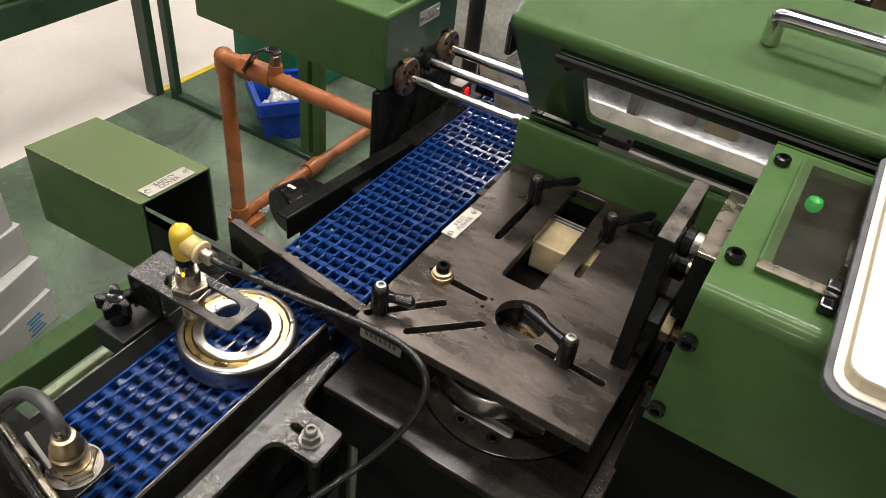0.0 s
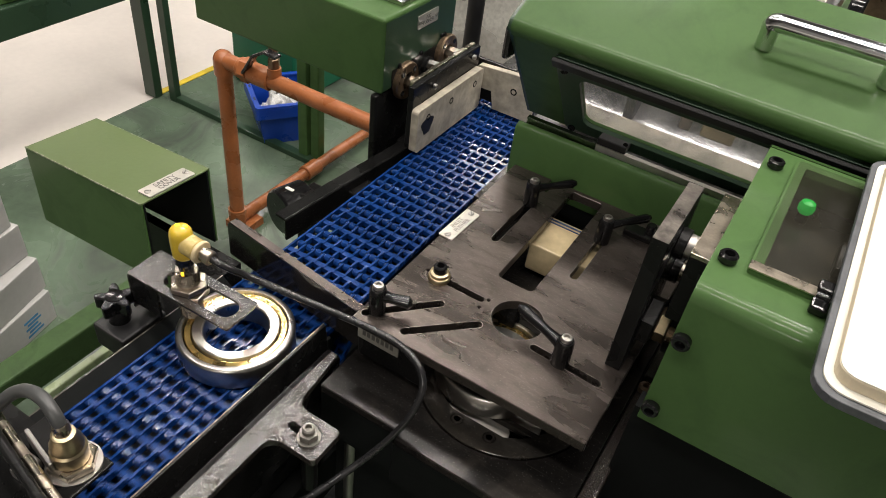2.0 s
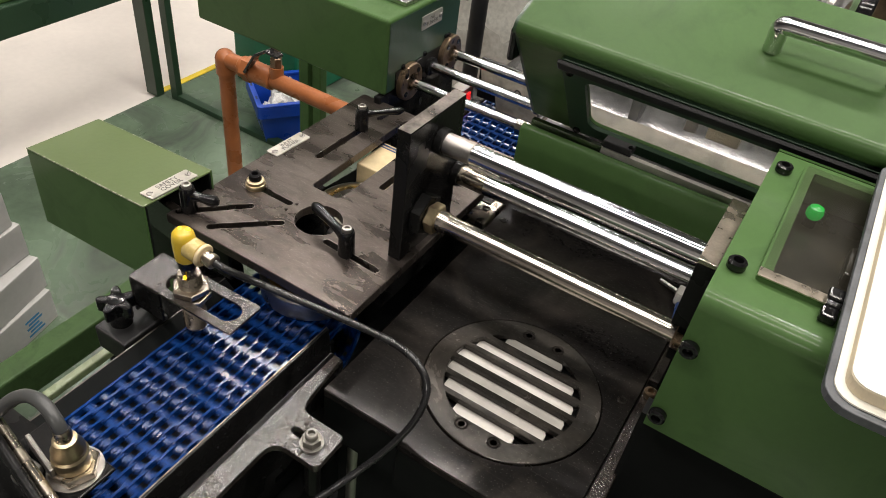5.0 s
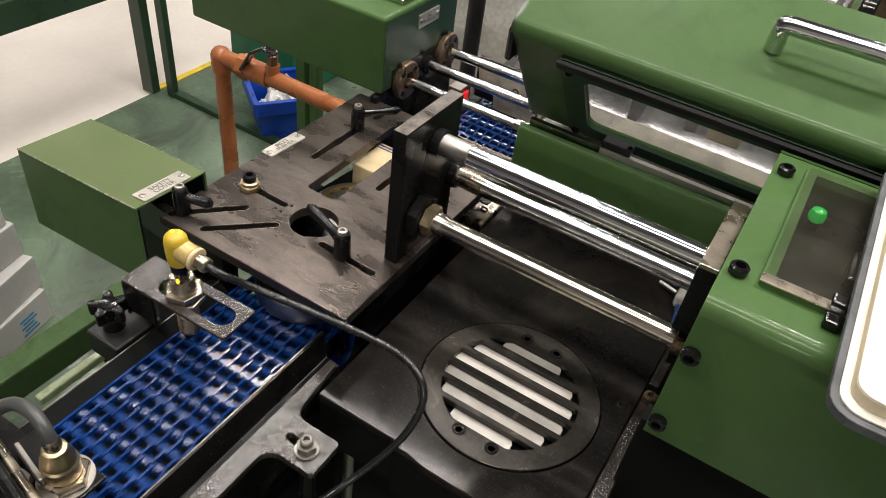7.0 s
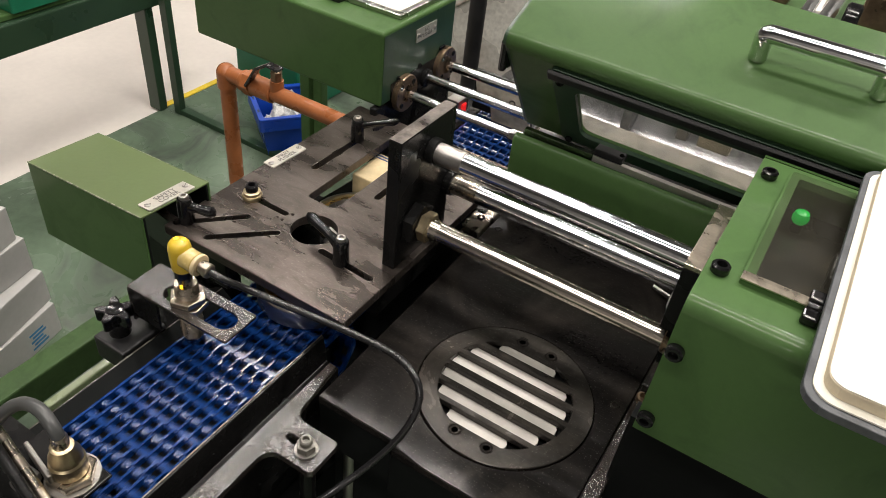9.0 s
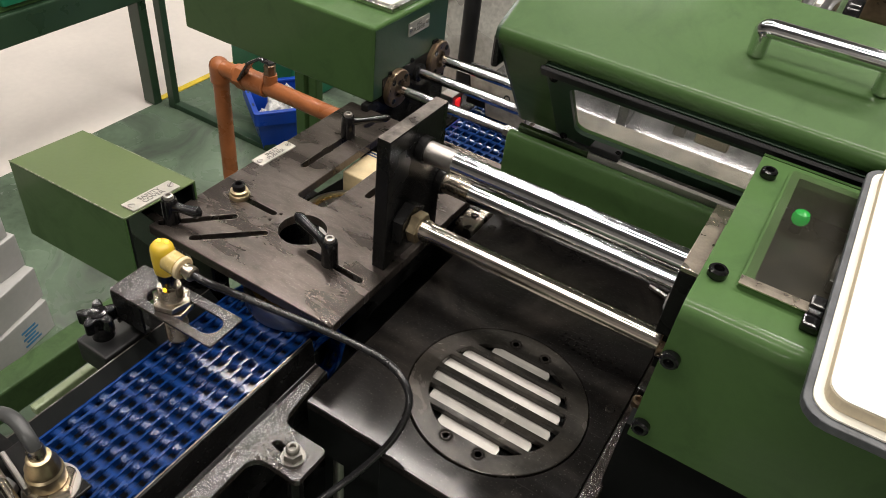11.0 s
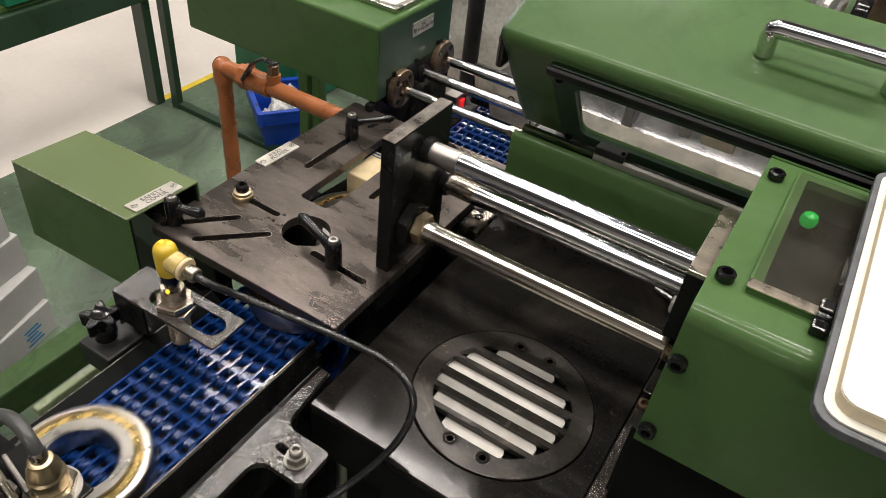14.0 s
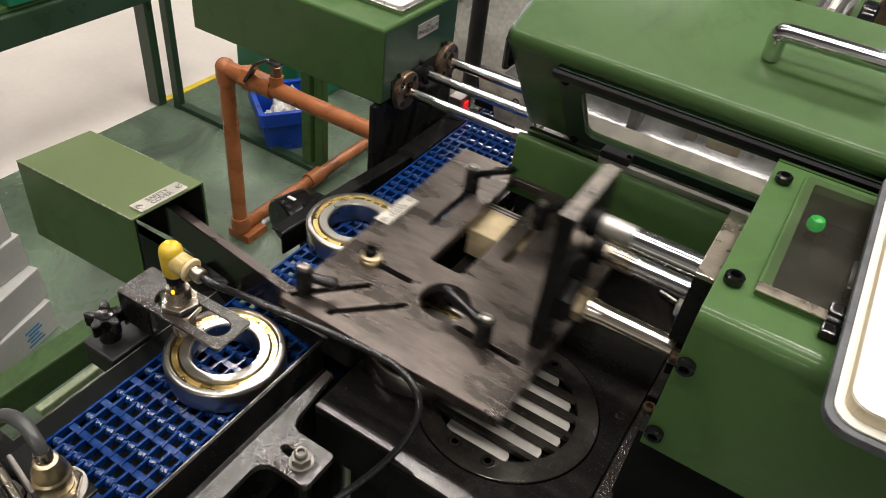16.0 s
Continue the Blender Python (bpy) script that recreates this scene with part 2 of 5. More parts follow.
# ---- mesh helpers ----
def mesh_ob(name, bm, material, parent=None, label="", smooth=False, bevel=0.0, segs=2):
    me = bpy.data.meshes.new(name)
    bmesh.ops.recalc_face_normals(bm, faces=bm.faces)
    bm.to_mesh(me)
    bm.free()
    me.materials.append(material)
    ob = new(name, me)
    if parent is not None:
        ob.parent = parent
        ob.matrix_parent_inverse = parent.matrix_basis.inverted()
    if label:
        ob["label"] = label
    if smooth:
        for p in me.polygons:
            p.use_smooth = True
        me.set_sharp_from_angle(angle=radians(38))
    if bevel:
        md = ob.modifiers.new("bevel", "BEVEL")
        md.width, md.segments, md.limit_method, md.angle_limit = bevel, segs, "ANGLE", radians(40)
        md.harden_normals = False
    return ob


def part(name, bm, material, parent, label="", **kw):
    return mesh_ob(name, bm, material, parent, label, **kw)


def thing(name, label, category, group="", m=None, kind=""):
    ob = new(name)
    ob.empty_display_size = 0.02
    tagged(ob, label, category, group, kind)
    if m is not None:
        ob.matrix_basis = m
    return ob


def box(x0, x1, y0, y1, z0, z1, bm=None, m=None):
    bm = bm or bmesh.new()
    vs = [bm.verts.new(Vector(c)) for c in ((x0, y0, z0), (x1, y0, z0), (x1, y1, z0), (x0, y1, z0),
                                            (x0, y0, z1), (x1, y0, z1), (x1, y1, z1), (x0, y1, z1))]
    if m is not None:
        for v in vs:
            v.co = m @ v.co
    for f in ((3, 2, 1, 0), (4, 5, 6, 7), (0, 1, 5, 4), (1, 2, 6, 5), (2, 3, 7, 6), (3, 0, 4, 7)):
        bm.faces.new([vs[i] for i in f])
    return bm


def lathe(profile, m=None, n=32, bm=None, closed=False):
    """Turns (radius, height) pairs about z; closed joins the last to the first."""
    bm = bm or bmesh.new()
    rings = []
    for r, z in profile:
        ring = []
        for i in range(n):
            a = 2 * math.pi * i / n
            co = Vector((r * math.cos(a), r * math.sin(a), z))
            ring.append(bm.verts.new(m @ co if m is not None else co))
        rings.append(ring)
    pairs = list(zip(rings, rings[1:])) + ([(rings[-1], rings[0])] if closed else [])
    for a, b in pairs:
        for i in range(n):
            bm.faces.new((a[i], a[(i + 1) % n], b[(i + 1) % n], b[i]))
    if not closed:
        bm.faces.new(rings[0][::-1])
        bm.faces.new(rings[-1])
    return bm


def rod(p, q, r, n=24, bm=None, cham=0.0):
    """A round bar from p to q."""
    p, q = Vector(p), Vector(q)
    d = q - p
    m = Matrix.Translation(p) @ d.to_track_quat("Z", "Y").to_matrix().to_4x4()
    L = d.length
    prof = [(r, 0), (r, L)] if not cham else [(r - cham, 0), (r, cham), (r, L - cham), (r - cham, L)]
    return lathe(prof, m, n, bm)


def ring_pts(cx, cy, r, n=40):
    return [(cx + r * math.cos(2 * math.pi * i / n), cy + r * math.sin(2 * math.pi * i / n)) for i in range(n)]


def slot_pts(a, b, w, n=8):
    """A slot with round ends from a to b, w wide."""
    a, b = Vector(a), Vector(b)
    t = math.atan2(b.y - a.y, b.x - a.x)
    pts = []
    for c, s in ((b, -math.pi / 2), (a, math.pi / 2)):
        for i in range(n + 1):
            k = t + s + math.pi * i / n
            pts.append((c.x + w / 2 * math.cos(k), c.y + w / 2 * math.sin(k)))
    return pts


def round_rect(x0, x1, y0, y1, r, n=5):
    pts = []
    for cx, cy, s in ((x1 - r, y1 - r, 0), (x0 + r, y1 - r, 90), (x0 + r, y0 + r, 180), (x1 - r, y0 + r, 270)):
        for i in range(n + 1):
            k = radians(s + 90 * i / n)
            pts.append((cx + r * math.cos(k), cy + r * math.sin(k)))
    return pts


def sheet(outer, holes, z0, z1, m=None):
    """A flat plate with an outline and holes, from z0 to z1."""
    bm = bmesh.new()
    loops = []
    for lp in (outer, *holes):
        vs = [bm.verts.new((x, y, z1)) for x, y in lp]
        loops.append([bm.edges.new((vs[i], vs[(i + 1) % len(vs)])) for i in range(len(vs))])
    bmesh.ops.triangle_fill(bm, use_beauty=True, use_dissolve=False, edges=[e for lp in loops for e in lp])
    top = list(bm.faces)
    ext = bmesh.ops.extrude_face_region(bm, geom=top)
    for v in ext["geom"]:
        if isinstance(v, bmesh.types.BMVert):
            v.co.z = z0
    if m is not None:
        bmesh.ops.transform(bm, matrix=m, verts=bm.verts)
    return bm


def extrude_profile(pts, x0, x1, axis="x"):
    """A solid with a side profile of (y, z) points, drawn out along x (or of (x, z) along y)."""
    bm = bmesh.new()
    mk = (lambda u, a, b: (u, a, b)) if axis == "x" else (lambda u, a, b: (a, u, b))
    A = [bm.verts.new(mk(x0, *p)) for p in pts]
    B = [bm.verts.new(mk(x1, *p)) for p in pts]
    n = len(pts)
    for i in range(n):
        bm.faces.new((A[i], A[(i + 1) % n], B[(i + 1) % n], B[i]))
    bmesh.ops.triangle_fill(bm, use_beauty=True, edges=[e for e in bm.edges if e.verts[0] in A and e.verts[1] in A])
    bmesh.ops.triangle_fill(bm, use_beauty=True, edges=[e for e in bm.edges if e.verts[0] in B and e.verts[1] in B])
    return bm


def tube(name, pts, r, material, parent, label="", res=6):
    """A bent round cable or pipe along pts."""
    cu = bpy.data.curves.new(name, "CURVE")
    cu.dimensions, cu.bevel_depth, cu.bevel_resolution, cu.use_fill_caps = "3D", r, 4, True
    sp = cu.splines.new("NURBS")
    sp.points.add(len(pts) - 1)
    for p, c in zip(sp.points, pts):
        p.co = (*c, 1)
    sp.use_endpoint_u, sp.order_u, sp.resolution_u = True, 3, res
    cu.materials.append(material)
    ob = new(name, cu)
    if parent is not None:
        ob.parent = parent
        ob.matrix_parent_inverse = parent.matrix_basis.inverted()
    if label:
        ob["label"] = label
    return ob


def lettering(text, size, m, parent, material=None):
    cu = bpy.data.curves.new("lettering", "FONT")
    cu.body, cu.size, cu.align_x, cu.align_y, cu.extrude = text, size, "CENTER", "CENTER", 0.00015
    cu.space_line = 0.85
    cu.materials.append(material or INK)
    ob = new("lettering", cu)
    ob.parent = parent
    ob.matrix_basis = m
    return ob


def cap_screw(parent, m, r=0.0065, h=0.008, material=None, name="bolt"):
    bm = lathe([(r - 0.0008, 0), (r, 0.0008), (r, h - 0.001), (r - 0.001, h), (r * 0.55, h), (r * 0.5, h * 0.35)], m, 20)
    ob = part(name, bm, material or PLASTIC_BLACK, parent, smooth=True)
    return ob


def hex_nut_bm(r, h, m=None, bm=None):
    return lathe([(r * 0.94, 0), (r, h * 0.12), (r, h * 0.88), (r * 0.94, h)], m, 6, bm)


def slotted_screw(parent, m, r=0.0028):
    s = part("screw", lathe([(r, 0), (r, 0.0006), (r * 0.75, 0.0012)], m, 16), STEEL, parent, smooth=True)
    part("screw_slot", box(-r * 0.95, r * 0.95, -0.0004, 0.0004, 0.0010, 0.00135, m=m), INK, s)
    return s


def name_plate(parent, m, w, h, text, size, name="name_plate"):
    """An engraved plate with two slotted screws at its ends; its local x runs along the writing."""
    p = part(name, sheet(round_rect(-w / 2, w / 2, -h / 2, h / 2, 0.001), [], 0, 0.0012, m), LABEL, parent, "engraved aluminium name plate")
    lettering(text, size, m @ pose(0, 0, 0.0013), p)
    for s in (-1, 1):
        slotted_screw(p, m @ pose(s * (w / 2 - 0.004), 0, 0.0012, 0, 0, 35 * s))
    return p


# ---- the room ----
def room():
    tagged(mesh_ob("floor", box(-6.5, 3.5, -4, 6, FLOOR_Z - 0.1, FLOOR_Z), CREAM_FLOOR),
           "cream-coloured glossy painted concrete workshop floor", "floor", kind="structure")
    tagged(mesh_ob("pavement", box(-1.6, 2.6, -1.5, 4.5, FLOOR_Z, FLOOR_Z + 0.004), GREEN_FLOOR),
           "green painted machine bay floor with oily stains", "floor", kind="structure")
    tagged(mesh_ob("trim", box(-1.622, -1.602, 1.255, 4.0, FLOOR_Z, FLOOR_Z + 0.005), YELLOW),
           "worn yellow floor line at the green bay", "floor line", kind="structure")
    # Walls and roof are never in view; their greys shape bounce and reflections.
    for nm, b in (("wall_north", (-6.5, 3.5, 6, 6.2)), ("wall_south", (-6.5, 3.5, -4.2, -4)),
                  ("wall_west", (-6.7, -6.5, -4.2, 6.2)), ("wall_east", (3.5, 3.7, -4.2, 6.2))):
        tagged(mesh_ob(nm, box(*b, FLOOR_Z - 0.1, CEIL_Z), WALL_PAINT), "unseen plain grey wall added to close the room", "wall", kind="structure")
    tagged(mesh_ob("ceiling", box(-6.7, 3.7, -4.2, 6.2, CEIL_Z, CEIL_Z + 0.15), ROOF_PAINT),
           "unseen grey roof added to close the room", "ceiling", kind="structure")
    for lx, ly, watts, long in LAMP_SPOTS:
        t = thing("ceiling_light", "unseen white twin-tube fitting placed under the ceiling for light", "light", "ceiling lights",
                  pose(lx, ly, CEIL_Z))
        part("housing", box(lx - long / 2 - 0.01, lx + long / 2 + 0.01, ly - 0.09, ly + 0.09, CEIL_Z - 0.12, CEIL_Z), WHITE_PLASTIC, t)


# ---- bearings ----
BEAR_R, BEAR_H = 0.045, 0.020


def make_bearing():
    t = thing("bearing", "steel roller bearing with a brass cage", "bearing", "bearings on the line")
    R, H = BEAR_R, BEAR_H
    part("outer_ring", lathe([(R - 0.001, 0), (R, 0.001), (R, H - 0.0026), (R - 0.0010, H - 0.0010), (R - 0.0026, H), (0.0398, H), (0.0393, H - 0.0015),
                              (0.0393, 0.0015), (0.0398, 0)], n=72, closed=True), RING, t, "ground steel outer ring", smooth=True)
    part("inner_ring", lathe([(0.0245, 0.0012), (0.0245, H - 0.0012), (0.0257, H), (0.0324, H), (0.0329, H - 0.001),
                              (0.0329, 0.001), (0.0324, 0), (0.0257, 0)], n=72, closed=True), RING, t, "ground steel inner ring", smooth=True)
    part("cage", lathe([(0.0337, 0.003), (0.0337, H - 0.0022), (0.0342, H - 0.0016), (0.0381, H - 0.0016), (0.0386, H - 0.0022),
                        (0.0386, 0.003)], n=72, closed=True), BRASS, t, "turned brass cage", smooth=True)
    # faint engraved marks on the outer ring
    bm = bmesh.new()
    for k in range(9):
        a = radians(200 + k * 3.2)
        box(-0.0004, 0.0004, -0.0008, 0.0008, H, H + 0.00008, bm, pose(0.0411 * math.cos(a), 0.0411 * math.sin(a), 0, 0, 0, math.degrees(a)))
    part("marking", bm, INK, t)
    return t


# ---- belts ----
PITCH, BELT_X0, BELT_X1 = 0.0254, -0.3475, -0.2515
NCOL = 9


def module_mesh():
    """One row of the open-grid belt: a cross bar, ribs to both hinges and round knuckles; top at z = 0."""
    bm = bmesh.new()
    w = BELT_X1 - BELT_X0
    step = w / NCOL
    box(-w / 2, w / 2, -0.0026, 0.0026, -0.0060, -0.0012, bm)
    for i in range(NCOL + 1):
        x = -w / 2 + i * step
        x = min(max(x, -w / 2 + 0.0013), w / 2 - 0.0013)
        off = 0.0012
        for sgn in (1, -1):
            xc = x + off * sgn if 0 < i < NCOL else x
            y0, y1 = sorted((sgn * 0.0024, sgn * 0.0127))
            box(xc - 0.0010, xc + 0.0010, y0, y1, -0.0062, 0.0, bm)
            if sgn > 0:
                box(x - 0.0010 - abs(xc - x), x + 0.0010 + abs(xc - x), -0.0023, 0.0023, -0.0050, -0.0003, bm)
            # knuckle round the pin
            if i < NCOL:
                kx = x + step * (0.30 if sgn > 0 else 0.56)
                m = Matrix.Translation((kx, sgn * 0.0127, -0.0036)) @ pose(0, 0, 0, 0, 90, 0)
                lathe([(0.0036, 0), (0.0036, 0.0026)], m, 10, bm)
    me = bpy.data.meshes.new("belt_link")
    bmesh.ops.recalc_face_normals(bm, faces=bm.faces)
    bm.to_mesh(me)
    bm.free()
    me.materials.append(BELT)
    pin = bmesh.new()
    rod((-w / 2, 0.0127, -0.0036), (w / 2, 0.0127, -0.0036), 0.0022, 8, pin)
    pm = bpy.data.meshes.new("hinge_pin")
    pin.to_mesh(pm)
    pin.free()
    pm.materials.append(BELT_PIN)
    return me, pm


LINK, PIN = module_mesh()
BELT_XC = (BELT_X0 + BELT_X1) / 2


def link(parent):
    o = new("belt_link", LINK)
    o.parent = parent
    p = new("hinge_pin", PIN)
    p.parent = o
    return o


# infeed loop: top run from y = INF_Y0 to INF_Y1, half circles at both ends
INF_Y0, INF_Y1, INF_R = -0.18, 0.335, 0.030


def loop_pose(s):
    """The pose of a link at s metres along the infeed loop."""
    L = INF_Y1 - INF_Y0
    arc = math.pi * INF_R
    s %= 2 * L + 2 * arc
    if s < L:
        return pose(0, INF_Y0 + s, 0)
    s -= L
    if s < arc:
        a = s / INF_R
        return Matrix.Translation((0, INF_Y1, -INF_R)) @ pose(0, 0, 0, -math.degrees(a)) @ Matrix.Translation((0, 0, INF_R))
    s -= arc
    if s < L:
        return Matrix.Translation((0, INF_Y1 - s, -2 * INF_R)) @ pose(0, 0, 0, -180)
    s -= L
    a = s / INF_R
    return Matrix.Translation((0, INF_Y0, -INF_R)) @ pose(0, 0, 0, -180 - math.degrees(a)) @ Matrix.Translation((0, 0, INF_R))


INF_LEN = 2 * (INF_Y1 - INF_Y0) + 2 * math.pi * INF_R
INF_N = int(INF_LEN / PITCH)
INF_STEP = INF_LEN / INF_N


def infeed_belt():
    t = thing("infeed_belt", "moving blue open-grid plastic conveyor belt", "conveyor belt", m=pose(BELT_XC, 0, 0))
    return t, [link(t) for _ in range(INF_N)]


def outfeed_belt():
    t = thing("outfeed_belt", "blue open-grid plastic conveyor belt at rest", "conveyor belt", m=pose(BELT_XC, 0, 0))
    y = 0.335 + 0.0254
    while y < 1.35:
        link(t).matrix_basis = pose(0, y, 0)
        y += PITCH
    return t


def infeed_frame():
    t = thing("infeed_conveyor", "black steel conveyor frame with guide rails beside the blue belt", "conveyor", m=pose(-0.30, 0.07, -0.10))
    part("guide_rail", extrude_profile([(-0.2505, -0.03), (-0.2505, 0.016), (-0.2478, 0.016), (-0.2462, 0.004), (-0.2452, -0.010), (-0.2330, -0.012),
                                        (-0.2330, -0.03)], -0.20, 0.318, "y"), BLACK, t, bevel=0.0008)
    part("guide_rail", extrude_profile([(-0.3605, -0.03), (-0.3605, 0.0045), (-0.3590, 0.0045), (-0.3495, -0.0030), (-0.3485, -0.0045), (-0.3485, -0.03)], -0.20, 0.318, "y"), DARK, t)
    part("side_plate", box(-0.3660, -0.3607, -0.20, 0.318, -0.06, -0.012), DARK, t, bevel=0.001)
    part("side_plate", box(-0.3585, -0.353, -0.20, 0.318, -0.08, -0.02), BLACK, t)
    part("side_plate", box(-0.2475, -0.2335, -0.20, 0.318, -0.10, -0.03), BLACK, t)
    part("worn_edge", box(-0.2506, -0.2496, -0.20, 0.318, 0.0161, 0.0163), WORN_EDGE, t, "bright worn rail edge")
    part("worn_edge", box(-0.3603, -0.3592, -0.20, 0.318, 0.0046, 0.0048), WORN_EDGE, t)
    # near-black beds stand in for the shaded space under the belt
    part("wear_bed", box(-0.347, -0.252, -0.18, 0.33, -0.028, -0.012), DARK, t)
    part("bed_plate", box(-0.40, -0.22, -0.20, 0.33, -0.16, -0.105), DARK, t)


def outfeed_frame():
    t = thing("outfeed_conveyor", "black steel side rail and bed under the outfeed belt", "conveyor", m=pose(-0.3, 0.8, -0.05))
    RM = pose(-0.3880, 0.4150, 0.0, 0, 0, -5.4)
    bm = extrude_profile([(0.0, 0.0), (0.0135, 0.0), (0.0150, -0.0015), (0.0150, -0.026), (0.0125, -0.026), (0.0125, -0.003), (0.0, -0.003)], 0.0, 0.195, "y")
    bmesh.ops.transform(bm, matrix=RM, verts=bm.verts)
    part("side_rail", bm, BLACK, t, bevel=0.0006)
    part("side_rail", box(-0.376, -0.351, 0.603, 1.35, -0.03, -0.002), BLACK, t, bevel=0.001)
    part("rail_lug", box(-0.371, -0.352, 0.500, 0.53, -0.03, -0.012), BLACK, t)
    part("side_rail", box(-0.2495, -0.235, 0.56, 1.35, -0.03, 0.004), BLACK, t)
    part("wear_bed", box(-0.345, -0.254, 0.335, 1.35, -0.10, -0.06), DARK, t)
    for x in (-0.33, -0.30, -0.27):
        part("wear_strip", box(x - 0.004, x + 0.004, 0.335, 1.35, -0.06, -0.009), DARK, t)


# ---- inlet pusher: plate, blade, bracket, rods ----
PLATE_Z = 0.050
TRAVEL = 0.197


def clamp_lever(parent, x, y, ang, z=PLATE_Z, hub_h=0.024, length=0.030, rise=0.012, thick=1.0):
    """A black clamping lever: hub, screw and a drop-shaped arm pointing along ang."""
    m = pose(x, y, z, 0, 0, ang)
    hub = part("clamp_lever", lathe([(0.0068, 0), (0.0070, 0.001), (0.0066, hub_h - 0.003), (0.0058, hub_h)], m, 20), PLASTIC_BLACK, parent, smooth=True)
    part("lever_screw", lathe([(0.0042, hub_h), (0.0044, hub_h + 0.0012), (0.0038, hub_h + 0.003), (0.0022, hub_h + 0.0032), (0.0020, hub_h + 0.0012)], m, 16), STEEL, hub, smooth=True)
    bm = bmesh.new()
    prev = None
    steps = 9
    for i in range(steps + 1):
        u = i / steps
        cx = 0.002 + length * u
        cz = hub_h - 0.007 + rise * (u ** 0.8)
        rr = 0.0048 - 0.0018 * math.sin(min(1, u * 2.2) * math.pi * 0.5) + 0.0022 * max(0, u - 0.35)
        rr *= thick
        if i == steps:
            rr *= 0.45
        ring = [bm.verts.new(m @ Vector((cx, rr * 1.05 * math.cos(k * math.pi / 5), cz + rr * math.sin(k * math.pi / 5)))) for k in range(10)]
        if prev:
            for k in range(10):
                bm.faces.new((prev[k], prev[(k + 1) % 10], ring[(k + 1) % 10], ring[k]))
        else:
            bm.faces.new(ring)
        prev = ring
    bm.faces.new(prev)
    part("lever_arm", bm, PLASTIC_BLACK, hub, smooth=True)
    return hub


def inlet_pusher():
    t = thing("inlet_pusher", "black steel inlet pusher plate with clamp levers, bracket and chrome rods", "pusher",
              m=pose(-0.32, 0.44, PLATE_Z))
    Z0, Z1 = PLATE_Z - 0.009, PLATE_Z
    outer = [(-0.4150, 0.3120), (-0.2253, 0.3120), (-0.2245, 0.3128), (-0.2245, 0.585), (-0.4135, 0.585), (-0.4150, 0.583)]
    holes = [slot_pts((-0.4095, 0.3205), (-0.3700, 0.3635), 0.0065), slot_pts((-0.3755, 0.3225), (-0.3355, 0.3625), 0.0065),
             slot_pts((-0.3835, 0.3875), (-0.3475, 0.3875), 0.0060), slot_pts((-0.2905, 0.3675), (-0.2390, 0.3645), 0.0062),
             slot_pts((-0.3745, 0.460), (-0.3735, 0.532), 0.0070), slot_pts((-0.3725, 0.555), (-0.3715, 0.575), 0.0062),
             slot_pts((-0.2990, 0.459), (-0.2990, 0.533), 0.0070), slot_pts((-0.290, 0.558), (-0.262, 0.558), 0.006),
             ring_pts(-0.3135, 0.3855, 0.0205), round_rect(-0.3500, -0.3185, 0.420, 0.570, 0.004),
             ring_pts(-0.3985, 0.3905, 0.0014, 10), ring_pts(-0.3420, 0.3905, 0.0014, 10), ring_pts(-0.3440, 0.3790, 0.0014, 10)]
    part("plate", sheet(outer, holes, Z0, Z1), OXIDE, t, "brushed blackened steel plate with slots", bevel=0.0006, segs=1)
    rims = [((-0.4095, 0.3205), (-0.3700, 0.3635), 0.0065), ((-0.3755, 0.3225), (-0.3355, 0.3625), 0.0065), ((-0.3835, 0.3875), (-0.3475, 0.3875), 0.0060),
            ((-0.2905, 0.3675), (-0.2390, 0.3645), 0.0062), ((-0.3745, 0.460), (-0.3735, 0.532), 0.0070), ((-0.2990, 0.459), (-0.2990, 0.533), 0.0070)]
    for p, q, w in rims:
        part("worn_rim", sheet(slot_pts(p, q, w + 0.0013), [slot_pts(p, q, w + 0.0001)], Z1 - 0.0004, Z1 + 0.00012), WORN_EDGE, t, "bright worn slot edge")
    part("worn_rim", sheet(ring_pts(-0.3135, 0.3855, 0.0211), [ring_pts(-0.3135, 0.3855, 0.02055)], Z1 - 0.0004, Z1 + 0.00012), WORN_EDGE, t)
    # parts under the plate that hold the bearing
    part("pocket_block", box(-0.4135, -0.3525, 0.318, 0.332, 0.006, Z0), BLACK, t, bevel=0.001)
    part("pocket_block", box(-0.3740, -0.3660, 0.334, 0.41, 0.004, Z0), BLACK, t)
    part("pocket_block", box(-0.2475, -0.2355, 0.372, 0.50, 0.004, Z0), BLACK, t)
    part("stop_block", box(-0.345, -0.322, 0.4030, 0.4170, 0.006, Z0), BLACK, t)
    part("stop_block", box(-0.3540, -0.270, 0.492, 0.540, 0.006, Z0 - 0.005), CREAM_PLASTIC, t, "oil-stained cream plastic stop block", bevel=0.0015)
    part("stop_tape", box(-0.3540, -0.270, 0.5345, 0.5365, Z0 - 0.0049, Z0 - 0.0045), BELT_PIN, t)
    part("stop_tape", box(-0.3540, -0.270, 0.5305, 0.5320, Z0 - 0.0049, Z0 - 0.0045), BELT_PIN, t)
    # blade that closes the belt, and slides into the safety cover
    BM = pose(-0.4210, 0.3215, 0, 0, 0, -7.3)
    bl = part("blade", sheet([(-0.150, 0.007), (-0.150, 0.0405), (-0.147, 0.0440), (0.006, 0.0455), (0.010, 0.0400), (0.010, 0.007)], [], -0.0085, 0.0,
                             BM @ pose(0, 0, 0, 90)), BLADE, t, "dark polished steel stop blade", bevel=0.0006)
